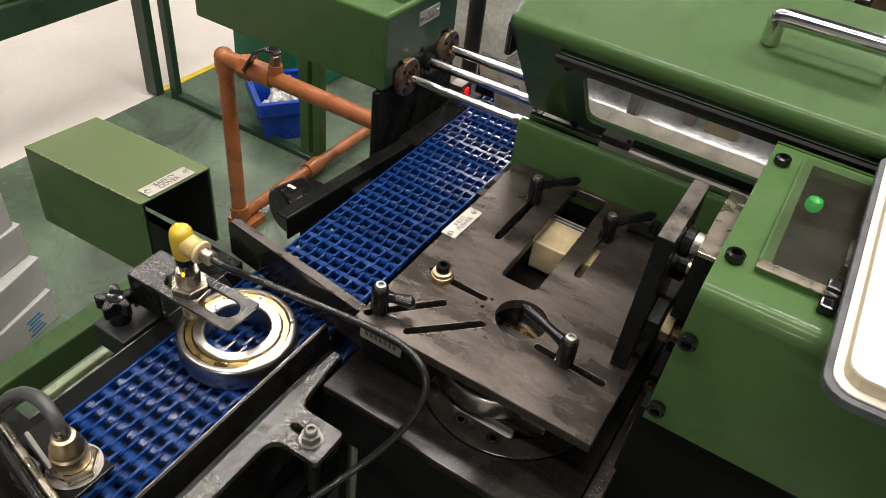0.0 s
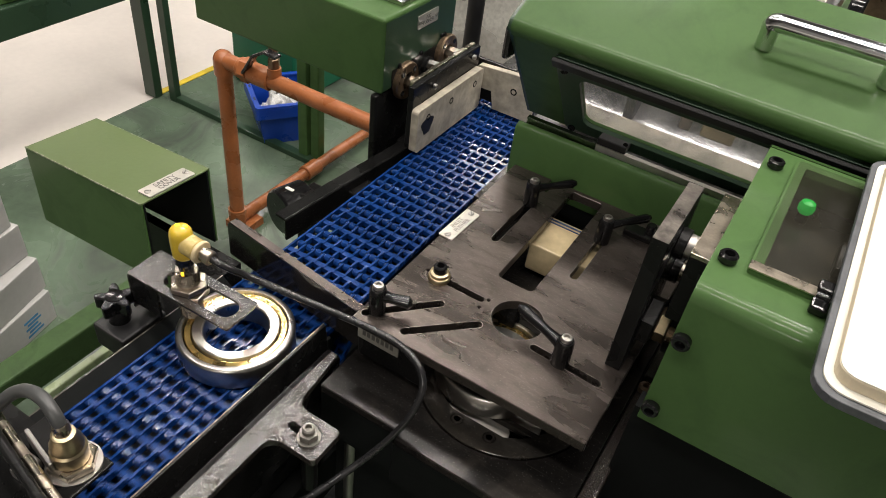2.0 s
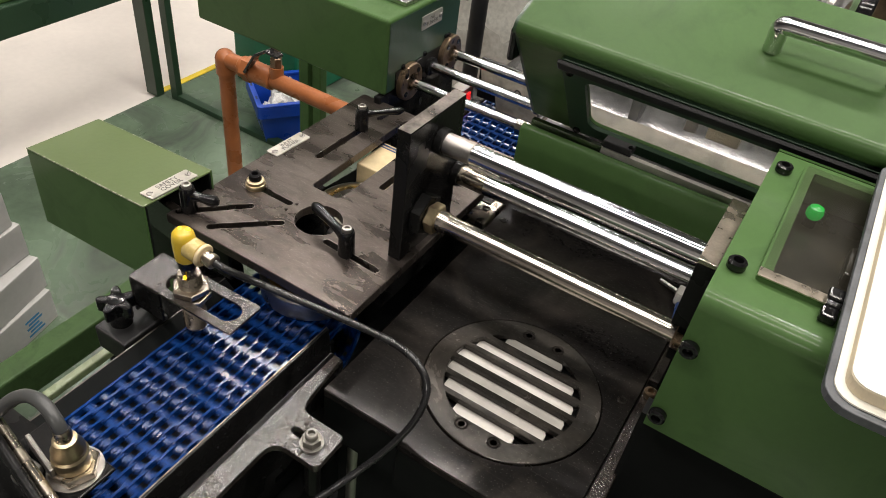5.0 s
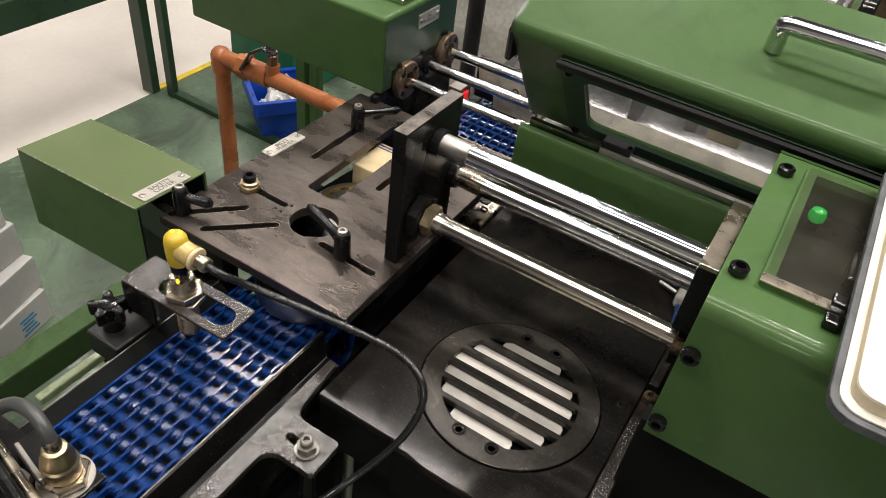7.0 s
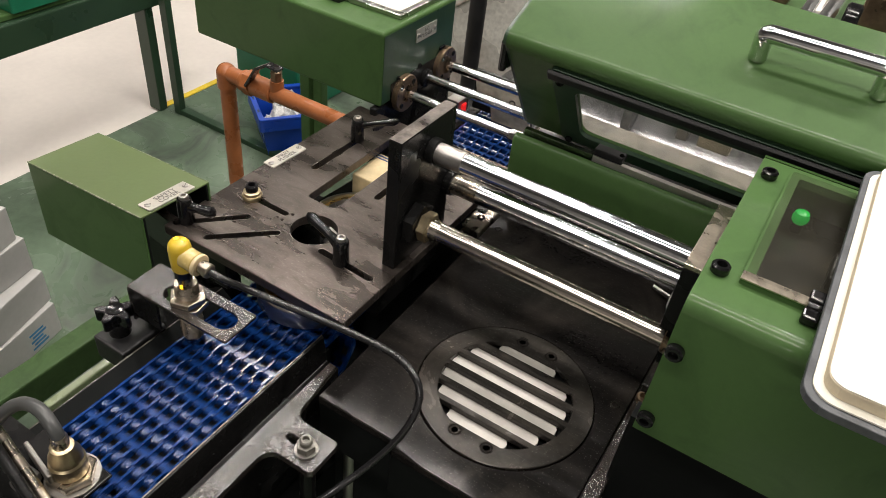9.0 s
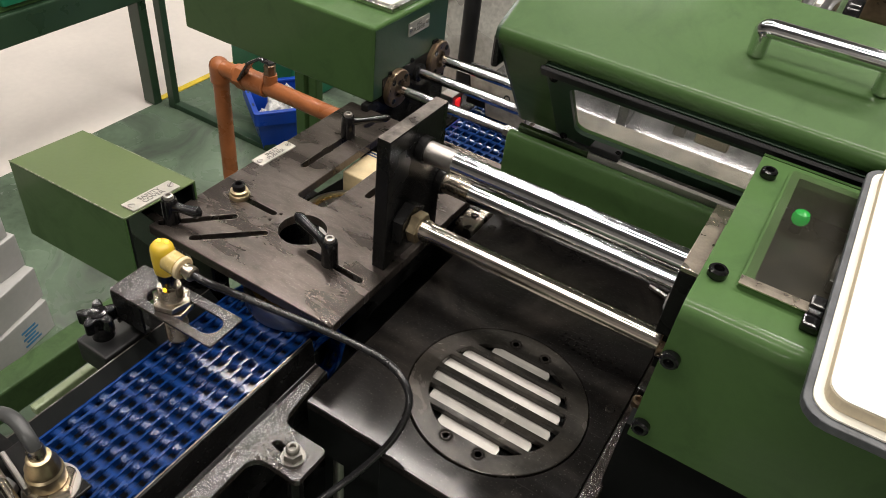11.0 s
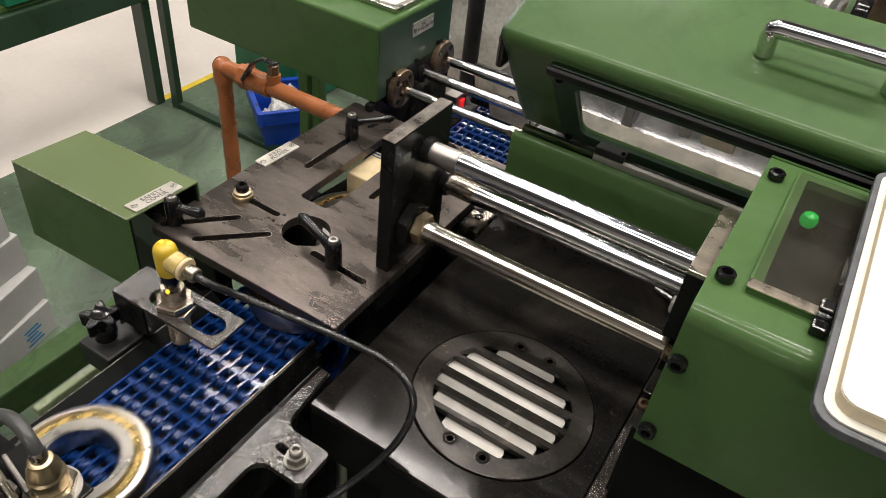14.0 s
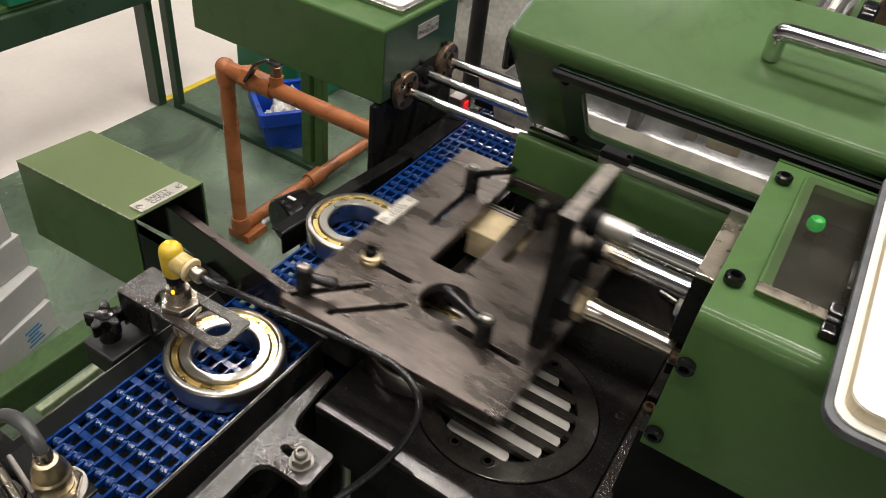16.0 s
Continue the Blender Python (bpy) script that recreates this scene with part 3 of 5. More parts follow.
    part("blade_edge", sheet([(-0.1465, 0.0442), (0.0058, 0.0457), (0.0058, 0.0460), (-0.1465, 0.0445)], [], -0.0080, -0.0005, BM @ pose(0, 0, 0, 90)), OXIDE, bl, "worn grey upper edge")
    # engraved plate
    name_plate(t, pose(-0.4085, 0.4565, Z1, 0, 0, 88), 0.046, 0.0135, "INLET\nPUSHER", 0.0062)
    lb = part("face_plate", box(-0.4130, -0.3760, 0.3168, 0.3179, 0.0255, 0.0385), LABEL, t, "engraved aluminium plate under the edge")
    for k in range(7):
        part("engraving", box(-0.4085 + k * 0.0042, -0.4055 + k * 0.0042, 0.31660, 0.31679, 0.0300, 0.0350), INK, lb)
    # guide bolt with brass washer
    w = part("guide_washer", lathe([(0.0090, Z1), (0.0092, Z1 + 0.0008), (0.0092, Z1 + 0.0032), (0.0085, Z1 + 0.0042), (0.0078, Z1 + 0.0044), (0.0078, Z1 + 0.0072), (0.0070, Z1 + 0.0078)],
                                   pose(-0.3860, 0.3872, 0), 28), PLATED_BRASS, t, "brassy plated guide washer", smooth=True)
    cap_screw(w, pose(-0.3860, 0.3872, Z1 + 0.0072), 0.0056, 0.0068)
    clamp_lever(t, -0.4040, 0.3275, 25, length=0.024, rise=-0.004, thick=1.25)
    clamp_lever(t, -0.2690, 0.3660, 166, length=0.042, rise=0.006, thick=1.15)
    clamp_lever(t, -0.3740, 0.5260, 46, length=0.040, rise=0.003)
    clamp_lever(t, -0.2990, 0.5180, 50, length=0.042, rise=0.003)
    part("stud", lathe([(0.0048, Z1), (0.0048, Z1 + 0.014), (0.0035, Z1 + 0.016)], pose(-0.266, 0.548, 0), 16), PLASTIC_BLACK, t, smooth=True)
    part("stud_bar", box(-0.288, -0.262, 0.540, 0.554, Z1, Z1 + 0.006), PLASTIC_BLACK, t, bevel=0.001)
    # upright bracket
    br = part("bracket", extrude_profile([(0.385, Z1), (0.385, 0.1705), (0.463, 0.1705), (0.463, Z1)], -0.2415, -0.2300), BLACK, t,
              "black upright bracket with worn edges", bevel=0.0008)
    part("top_edge", box(-0.2412, -0.2303, 0.3853, 0.4627, 0.1706, 0.1709), WORN_EDGE, br, "bare worn steel edge")
    # rods with collars and nuts
    for y, z, r, col in ((0.428, 0.1455, 0.0083, STEEL), (0.462, 0.098, 0.0083, STEEL_WARM)):
        part("guide_rod", rod((-0.200, y, z), (0.030, y, z), r, 32, cham=0.0006), CHROME, t, "polished chrome guide rod", smooth=True)
        part("rod_collar", rod((-0.2235, y, z), (-0.1995, y, z), r + 0.0004, 28, cham=0.0006), col, t, smooth=True)
        part("rod_boss", rod((-0.2300, y, z), (-0.2230, y, z), r + 0.0028, 28, cham=0.0006), BLACK, t, smooth=True)
    y, z = 0.409, 0.088
    part("piston_rod", rod((-0.205, y, z), (0.030, y, z), 0.0078, 28), ROD_STEEL, t, "brushed steel piston rod", smooth=True)
    mx = Matrix.Translation((-0.2300, y, z)) @ pose(0, 0, 0, 0, 90, 0)
    part("hex_nut", hex_nut_bm(0.0185, 0.0100, mx), BLACK, t)
    part("hex_nut", hex_nut_bm(0.0130, 0.0085, mx @ pose(0, 0, 0.0102, 0, 0, 20)), PLATED_BRASS, t, "brassy plated hexagon nut")
    part("rod_thread", lathe([(0.0088, 0.0175), (0.0088, 0.024), (0.0082, 0.0255), (0.0082, 0.028)], mx, 24), ROD_STEEL, t, smooth=True)
    return t


# ---- block with the grated disc ----
def die_block():
    t = thing("grate_block", "oily black steel block with a round slotted grate", "machine block", m=pose(-0.12, 0.45, -0.06))
    cx, cy = -0.107, 0.369
    outer = [(-0.2220, 0.2790), (-0.1545, 0.2790), (-0.1500, 0.2725), (-0.0205, 0.2725), (-0.0205, 0.60), (-0.2225, 0.60)]
    # lower body in near black, for the shade on its upright faces
    part("body", sheet([(x * 0.998, y + 0.0008) for x, y in outer], [ring_pts(cx, cy, 0.0712, 72)], -0.055, -0.0083), DARK, t)
    part("block", sheet(outer, [ring_pts(cx, cy, 0.0712, 72)], -0.008, 0.0), BLOCK, t, "oily blackened steel top", bevel=0.0008, segs=1)
    # disc: ring with slots cut right through, bars left standing
    slots = []
    ri = 0.0535
    pitch, gap = 0.0171, 0.0120
    for k in range(6):
        yc = (k - 2.5) * pitch
        n = 6
        loop = []
        ys = [yc - gap / 2 + gap * i / n for i in range(n + 1)]
        for yy in ys:
            loop.append((cx + math.sqrt(max(ri ** 2 - yy ** 2, 1e-7)), cy + yy))
        for yy in ys[::-1]:
            loop.append((cx - math.sqrt(max(ri ** 2 - yy ** 2, 1e-7)), cy + yy))
        slots.append(loop)
    part("grate", sheet(ring_pts(cx, cy, 0.0703, 72), slots, -0.0048, 0.0008), GRATE, t, "round black grate with parallel bars", bevel=0.0005, segs=1)
    # near-black disc; the shade under the slots is put into its colour
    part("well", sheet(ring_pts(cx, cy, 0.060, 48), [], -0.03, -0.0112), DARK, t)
    for k in range(6):
        yc = (k - 2.5) * pitch
        hw = math.sqrt(ri ** 2 - (abs(yc) + 0.0035) ** 2)
        w = gap / 2 + 0.0005
        x0, x1 = cx - hw - 0.001, cx + hw - 0.0035
        part("insert_strip", sheet([(x0, cy + yc - w), (x1 - 0.002, cy + yc - w), (x1, cy + yc - w + 0.003), (x1, cy + yc + w - 0.003), (x1 - 0.002, cy + yc + w), (x0, cy + yc + w)],
                                   [], -0.0111, -0.0050), STAINED_PLASTIC, t, "white plastic strip under the grate")
    for x, y in ((-0.0932, 0.3135), (-0.1203, 0.4244), (-0.1207, 0.3137), (-0.0934, 0.4247)):
        part("counterbore", lathe([(0.0063, 0.0009), (0.0052, 0.0011), (0.0050, 0.0009)], pose(x, y, 0), 24), GRATE, t, smooth=True)
        cap_screw(t, pose(x, y, 0.0002), 0.0048, 0.0014, BLOCK, "screw")
    for x, y in ((-0.0300, 0.410), (-0.2330 + 0.02, 0.55), (-0.0300, 0.52)):
        cap_screw(t, pose(x, y, -0.0006), 0.0042, 0.0014, GRATE, "screw")
    part("corner_block", box(-0.246, -0.2235, 0.530, 0.575, -0.012, 0.003), STEEL_WARM, t, "worn grey steel corner block", bevel=0.002)
    cap_screw(t, pose(-0.2345, 0.552, 0.0025), 0.0042, 0.0012, BLOCK, "screw")


def base_machine():
    t = thing("machine_bed", "near-black machine base filling the shaded space under the pusher", "machine base", m=pose(0.1, 0.6, FLOOR_Z))
    # near-black blocks fill the space below; its shade is in their colour
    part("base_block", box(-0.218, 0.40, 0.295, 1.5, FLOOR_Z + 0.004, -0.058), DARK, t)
    part("side_wall", box(-0.0195, -0.0115, 0.44, 0.62, -0.056, 0.004), HAMMER, t, bevel=0.001)
    hs = part("edge_strip", box(-0.0195, -0.0080, 0.300, 0.4395, -0.056, -0.0015), HAMMER, t, "speckled black strip beside the block", bevel=0.001)
    cap_screw(hs, pose(-0.0140, 0.428, -0.0015), 0.0052, 0.0070, BRONZE)
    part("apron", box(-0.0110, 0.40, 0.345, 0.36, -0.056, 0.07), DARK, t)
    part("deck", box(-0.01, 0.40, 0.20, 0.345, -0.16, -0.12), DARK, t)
    part("post", rod((-0.2035, 0.2975, -0.50), (-0.2035, 0.2975, -0.056), 0.006, 20), STEEL, t, "bright round steel post", smooth=True)


def clamp_plate():
    t = thing("bracket_plate", "glossy hammered black bracket plate bolted beside the belt", "bracket", m=pose(-0.2, 0.23, 0.0))

    def arc(cx, cy, r, a0, a1, n=6):
        return [(cx + r * math.cos(radians(a0 + (a1 - a0) * i / n)), cy + r * math.sin(radians(a0 + (a1 - a0) * i / n))) for i in range(n + 1)]
    outer = [(-0.2325, 0.06), (-0.2325, 0.306), (-0.2265, 0.306), *arc(-0.2105, 0.262, 0.011, 180, 270),
             *arc(-0.1835, 0.2475, 0.0035, 90, 0), *arc(-0.1835, 0.2235, 0.0035, 0, -90), *arc(-0.2070, 0.209, 0.011, 90, 180), (-0.218, 0.06)]
    part("plate", sheet(outer, [slot_pts((-0.2115, 0.2355), (-0.197, 0.2340), 0.0062)], 0.000, 0.006), HAMMER, t,
         "hammered glossy black plate", bevel=0.0012)
    m = pose(-0.195, 0.2335, 0.006)
    part("washer", lathe([(0.0085, 0), (0.0085, 0.0016)], m, 28), GALVANISED, t, smooth=True)
    part("hex_nut", hex_nut_bm(0.0072, 0.006, m @ pose(0, 0, 0.0016, 0, 0, 12)), GALVANISED, t)
    cap_screw(t, m @ pose(0, 0, 0.0076), 0.0046, 0.0050, GALVANISED)
    part("cross_bar", box(-0.205, -0.16, 0.06, 0.19, -0.03, -0.022), BLACK, t, bevel=0.002)
    part("web", box(-0.2325, -0.2265, 0.06, 0.30, -0.06, 0.0), BLACK, t)
    part("spacer", rod((-0.195, 0.2335, -0.052), (-0.195, 0.2335, 0.0), 0.006, 16), BLACK, t, smooth=True)


def connector():
    t = thing("cable_connector", "small white plug and metal fitting beside the rods", "connector", m=pose(-0.03, 0.55, 0.0))
    part("plug", box(-0.034, -0.0212, 0.541, 0.560, 0.0005, 0.015), WHITE_PLASTIC, t, bevel=0.003)
    part("fitting", rod((-0.052, 0.562, 0.0042), (-0.0345, 0.556, 0.0052), 0.0036, 10), SHEET, t)
    part("wire", rod((-0.028, 0.541, 0.0040), (-0.0235, 0.512, 0.0032), 0.0026, 10), BELT_PIN, t, smooth=True)


# ---- machine cover with window and open notebook ----
def rounded_shell(y0, y1, z0, z1, r, th, x0, x1, close_right=True):
    """A bent sheet: front wall at y0 up to a rounded top edge and the top back to y1."""
    n = 8
    out = [(y0, z0)] + [(y0 + r - r * math.cos(radians(a)), z1 - r + r * math.sin(radians(a))) for a in np.linspace(0, 90, n)] + [(y1, z1)]
    inn = [(y1, z1 - th)] + [(y0 + r - (r - th) * math.cos(radians(a)), z1 - r + (r - th) * math.sin(radians(a))) for a in np.linspace(90, 0, n)] + [(y0 + th, z0)]
    return extrude_profile(out + inn, x0, x1)


def machine_cover():
    t = thing("machine_cover", "green painted bent steel machine cover with a window", "machine cover", m=pose(0.1, 0.43, 0.07))
    X0, X1 = -0.0070, 0.40
    part("shell", rounded_shell(0.337, 0.362, 0.070, 0.185, 0.011, 0.0025, X0, X1), GREEN, t, "green painted bent sheet", smooth=True)
    part("top_sheet", sheet([(X0, 0.362), (X1, 0.362), (X1, 0.525), (X0, 0.525)], [round_rect(0.0205, 0.111, 0.3790, 0.506, 0.002)], 0.1825, 0.185), GREEN, t)
    part("rear_wall", box(X0, X1, 0.5255, 0.5285, 0.060, 0.1855), GREEN, t)
    part("end_wall", box(X1, X1 + 0.003, 0.337, 0.5285, 0.070, 0.185), GREEN, t)
    part("ledge", box(X0 + 0.002, X1, 0.340, 0.52, 0.066, 0.0695), DARK, t)
    for x, y in ((0.0015, 0.499), (0.0015, 0.373)):
        cap_screw(t, pose(x, y, 0.185), 0.0056, 0.0060)
    for x, z in ((-0.0012, 0.1475), (-0.0012, 0.0855)):
        cap_screw(t, pose(x, 0.337, z, 90), 0.0056, 0.0060)
    # window set in the top
    fr = part("window_frame", sheet(round_rect(0.0135, 0.118, 0.370, 0.512, 0.002), [round_rect(0.0205, 0.111, 0.3790, 0.506, 0.002)], 0.185, 0.1885), GREEN, t, "green window surround", bevel=0.0006)
    part("seal", box(0.0135, 0.118, 0.3695, 0.378, 0.1886, 0.1895), STEEL_WARM, fr, "grimy metal strip")
    part("pane", sheet(round_rect(0.0150, 0.116, 0.3745, 0.510, 0.002), [], 0.1887, 0.1905), GLASS, fr, "smoked clear plastic pane")
    part("inside_panel", box(0.001, 0.135, 0.362, 0.523, 0.1500, 0.1545), DARK_PANEL, t, "grimy dark panel under the pane")
    part("inside_block", box(0.060, 0.105, 0.440, 0.475, 0.1546, 0.166), DARK_PANEL, t, bevel=0.003)
    lamp_base = part("lamp_base", lathe([(0.0040, 0.1546), (0.0036, 0.1600), (0.0042, 0.1615)], pose(0.0320, 0.4970, 0), 20), PLASTIC_BLACK, t, smooth=True)
    part("indicator", lathe([(0.0042, 0.1616), (0.0056, 0.1635), (0.0060, 0.1665), (0.0048, 0.1700), (0.0020, 0.1716)], pose(0.0320, 0.4970, 0), 20), GREEN_LED, lamp_base, "lit green lamp behind the pane", smooth=True)
    h = part("hinge", box(0.0495, 0.0585, 0.3570, 0.3665, 0.1853, 0.1915), PLASTIC_BLACK, t, bevel=0.0015)
    part("hinge_leaf", box(0.0500, 0.0590, 0.3700, 0.3800, 0.1906, 0.1952), PLASTIC_BLACK, h, bevel=0.0015)
    part("hinge_pin", rod((0.0505, 0.3682, 0.1912), (0.0580, 0.3682, 0.1912), 0.0026, 12), PLASTIC_BLACK, h, smooth=True)
    # rod end plate
    e = thing("rod_guide", "bare steel guide plate round the chrome rods", "guide plate", m=pose(-0.014, 0.43, 0.06))
    part("guide_plate", box(-0.0200, -0.0075, 0.396, 0.478, 0.1060, 0.1600), BLACK, e, bevel=0.0008)
    part("rod_seal", rod((-0.0150, 0.409, 0.088), (-0.0072, 0.409, 0.088), 0.0108, 24, cham=0.001), BRONZE, e, "dark bronze rod seal", smooth=True)
    part("seal_post", box(-0.0140, -0.0075, 0.402, 0.470, 0.0700, 0.1058), DARK, e)
    part("top_cap", box(-0.0200, -0.0075, 0.396, 0.478, 0.1603, 0.1640), STEEL_WARM, e, "bare steel top edge", bevel=0.0005)


def notebook():
    ang = -5.5
    t = thing("notebook", "open notebook with cream pages lying on the machine cover", "notebook", m=pose(0.13, 0.40, 0.196))
    M = pose(0.0582, 0.2838, 0.1960, 1.0, -1.0, 0.6)
    w, d = 0.16, 0.24

    def rr(a, b, c, e, r=0.012):
        return round_rect(a, b, c, e, r)
    part("cover", sheet(rr(0, w, 0, d, 0.014), [], 0.0, 0.0052, M), BOOKCLOTH, t, "worn grey-black book cover", bevel=0.0020, segs=3)
    part("end_sheet", sheet(rr(0.0036, w - 0.006, 0.0040, d - 0.006, 0.012), [], 0.0054, 0.0064, M), PAPER, t, "white end sheet")
    pg = part("page_block", sheet(rr(0.0076, w - 0.008, 0.0086, d - 0.008, 0.010), [], 0.0065, 0.0135, M), PAGE_EDGE, t, "cream page edges", bevel=0.0008)
    part("top_page", sheet(rr(0.0079, w - 0.0084, 0.0089, d - 0.0084, 0.010), [], 0.0136, 0.0141, M), PAPER, t)
    part("margin_bar", box(0.0300, 0.0365, 0.075, 0.205, 0.01412, 0.01422, m=M), PRINT_PALE, pg, "pale grey printed bar")
    random.seed(4)
    for k in range(8):
        x = 0.048 + k * 0.0125
        bm = bmesh.new()
        y = 0.05 + 0.02 * random.random()
        while y < d - 0.04:
            L = random.uniform(0.006, 0.022)
            box(x, x + 0.0016, y, y + L, 0.01412, 0.0142, bm, M)
            y += L + 0.004
        part("print", bm, PRINT, pg)


# ---- hood ----
def hood():
    t = thing("machine_hood", "green painted machine hood with viewing window and chrome handle", "machine hood", m=pose(-0.05, 0.7, 0.05))
    X0, X1 = -0.2325, 0.30
    th = 0.003
    top0, slope = (0.532, 0.205), math.tan(radians(24.5))
    yb = 0.640
    prof = [(0.6150, 0.088), (0.5375, 0.1965)]
    c0, rr = (0.5425, 0.2015), 0.0090
    prof += [(c0[0] + rr * math.cos(radians(a)), c0[1] + rr * math.sin(radians(a))) for a in np.linspace(212, 114.5, 9)]
    zt = lambda y: prof[10][1] + (y - prof[10][0]) * slope
    prof += [(yb, zt(yb)), (yb + 0.003, zt(yb) - 0.002), (yb + 0.003, zt(yb) - 0.014), (yb + 0.001, 0.088)]
    # side walls, in the darker green for the shade on them
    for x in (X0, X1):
        part("side_wall", extrude_profile(prof, x, x + th), GREEN_DARK_AND_SHADED, t)
    # top skin with rounded front edge
    top = prof[1:13]
    inn = [(y + 0.002, z - 0.003) for y, z in top[::-1]]
    part("top_skin", extrude_profile(top + inn, X0 + th, X1), GREEN, t, "glossy green top sheet", smooth=True)
    # raking front: frame strips round the pane, built in the plane of the front
    a = Vector((0, 0.5375, 0.1965))
    b = Vector((0, 0.6150, 0.088))
    L = (b - a).length
    ydir, zdir = (a - b).normalized(), Vector((1, 0, 0)).cross((a - b).normalized())
    M = Matrix(((1, 0, 0, 0), (0, ydir.y, zdir.y, b.y), (0, ydir.z, zdir.z, b.z), (0, 0, 0, 1)))
    win = round_rect(-0.168, 0.30 - 0.02, 0.024, L - 0.029, 0.010)
    part("front_panel", sheet([(X0 + th, 0.0), (X1, 0.0), (X1, L - 0.004), (X0 + th, L - 0.004)], [win], -0.003, 0.0, M), GREEN, t, "green raking front panel")
    # surround in the darker green: its downward shade is in the colour
    fr = part("window_frame", sheet(round_rect(-0.188, 0.297, 0.006, L - 0.006, 0.004), [win], 0.0004, 0.0044, M), GREEN_DARK_AND_SHADED, t, "green window surround, darkened for shade", bevel=0.0008)
    part("pane", sheet(round_rect(-0.170, 0.282, 0.020, L - 0.026, 0.004), [], -0.0058, -0.0034, M), HOOD_GLASS, t, "clear plastic pane")
    part("seal_strip", box(-0.190, 0.297, L - 0.017, L - 0.007, 0.0045, 0.0085, m=M), RUBBER, t, bevel=0.001)
    for x, y in ((-0.180, L - 0.021), (-0.180, 0.012), (0.005, L - 0.022)):
        cap_screw(fr, M @ pose(x, y, 0.0044), 0.0036, 0.0036, name="screw")
    part("corner_stub", box(-0.2400, -0.2330, 0.545, 0.572, 0.166, 0.196), PLASTIC_BLACK, t, bevel=0.003)
    # chrome handle
    hy, r = 0.584, 0.0069
    hz = zt(hy)
    tube("handle", [(-0.0435, hy, hz), (-0.0435, hy - 0.002, hz + 0.012), (-0.0435, hy - 0.004, hz + 0.0215), (-0.031, hy - 0.004, hz + 0.0215),
                    (0.0, hy - 0.004, hz + 0.0215), (0.032, hy - 0.004, hz + 0.0215), (0.0445, hy - 0.004, hz + 0.0215), (0.0445, hy - 0.002, hz + 0.012), (0.0445, hy, hz)],
         r, CHROME, t, "polished chrome grab handle", 10)
    # polished liner and added blocks inside, seen through the window
    i = thing("machine_interior", "polished stainless liner with added blocks inside the hood", "machine interior", m=pose(0.0, 0.8, 0.06))
    liner = [(0.6215, 0.078), (0.646, 0.080), (0.664, 0.086), (0.680, 0.098), (0.694, 0.115), (0.706, 0.138), (0.714, 0.165), (0.717, 0.190), (0.718, 0.212)]
    part("liner", extrude_profile(liner + [(y + 0.002, z - 0.001) for y, z in liner[::-1]], X0 + 0.006, X1 - 0.004), LINER_REFLECT, i, "polished curved stainless liner with reflections in its colour", smooth=True)
    part("end_sheet", box(X0 + 0.0035, X0 + 0.0055, 0.622, 0.72, 0.078, 0.200), DULL_SHEET, i)
    part("tray", box(-0.222, X1, 0.625, 0.732, 0.066, 0.072), SHEET, i)
    part("lip", extrude_profile([(0.624, 0.0815), (0.626, 0.0850), (0.652, 0.0980), (0.654, 0.0960)], -0.200, 0.28), WORN_PLASTIC, i, "pale brushed tray lip")
    # two warm blocks stand in for a bright rectangular reflection
    part("fin", box(-0.098, -0.086, 0.676, 0.690, 0.094, 0.150), STEEL_WARM, i, bevel=0.002)
    part("fin", box(-0.076, -0.044, 0.676, 0.690, 0.094, 0.146), CREAM_PLASTIC, i, bevel=0.002)
    part("fin", box(-0.150, -0.140, 0.660, 0.685, 0.092, 0.150), DULL_SHEET, i, bevel=0.001)


def green_guide():
    t = thing("guide_rail", "green painted guide rail with steel strip and black clip", "guide rail", m=pose(-0.11, 0.58, 0.0))
    prof = [(0.5745, 0.030), (0.5745, 0.088), (0.5765, 0.0925), (0.581, 0.0945), (0.5845, 0.0925), (0.586, 0.088), (0.586, 0.030)]
    part("rail", extrude_profile(prof, -0.2260, -0.0030), GREEN, t, "rounded green rail", smooth=True, bevel=0.002)
    part("steel_strip", box(-0.2200, -0.1485, 0.5870, 0.5925, 0.082, 0.0975), SHEET, t, "bright steel strip")
    part("steel_strip", box(-0.1480, -0.006, 0.5870, 0.5925, 0.082, 0.0970), PALE_SHEET, t)
    part("foot", box(-0.215, -0.006, 0.577, 0.584, -0.058, 0.030), DARK, t)
    c = part("clip", box(-0.148, -0.120, 0.5865, 0.6040, 0.0977, 0.1050), RUBBER, t, "black plastic clip", bevel=0.001)
    cap_screw(c, pose(-0.1225, 0.5900, 0.1050), 0.0025, 0.002)


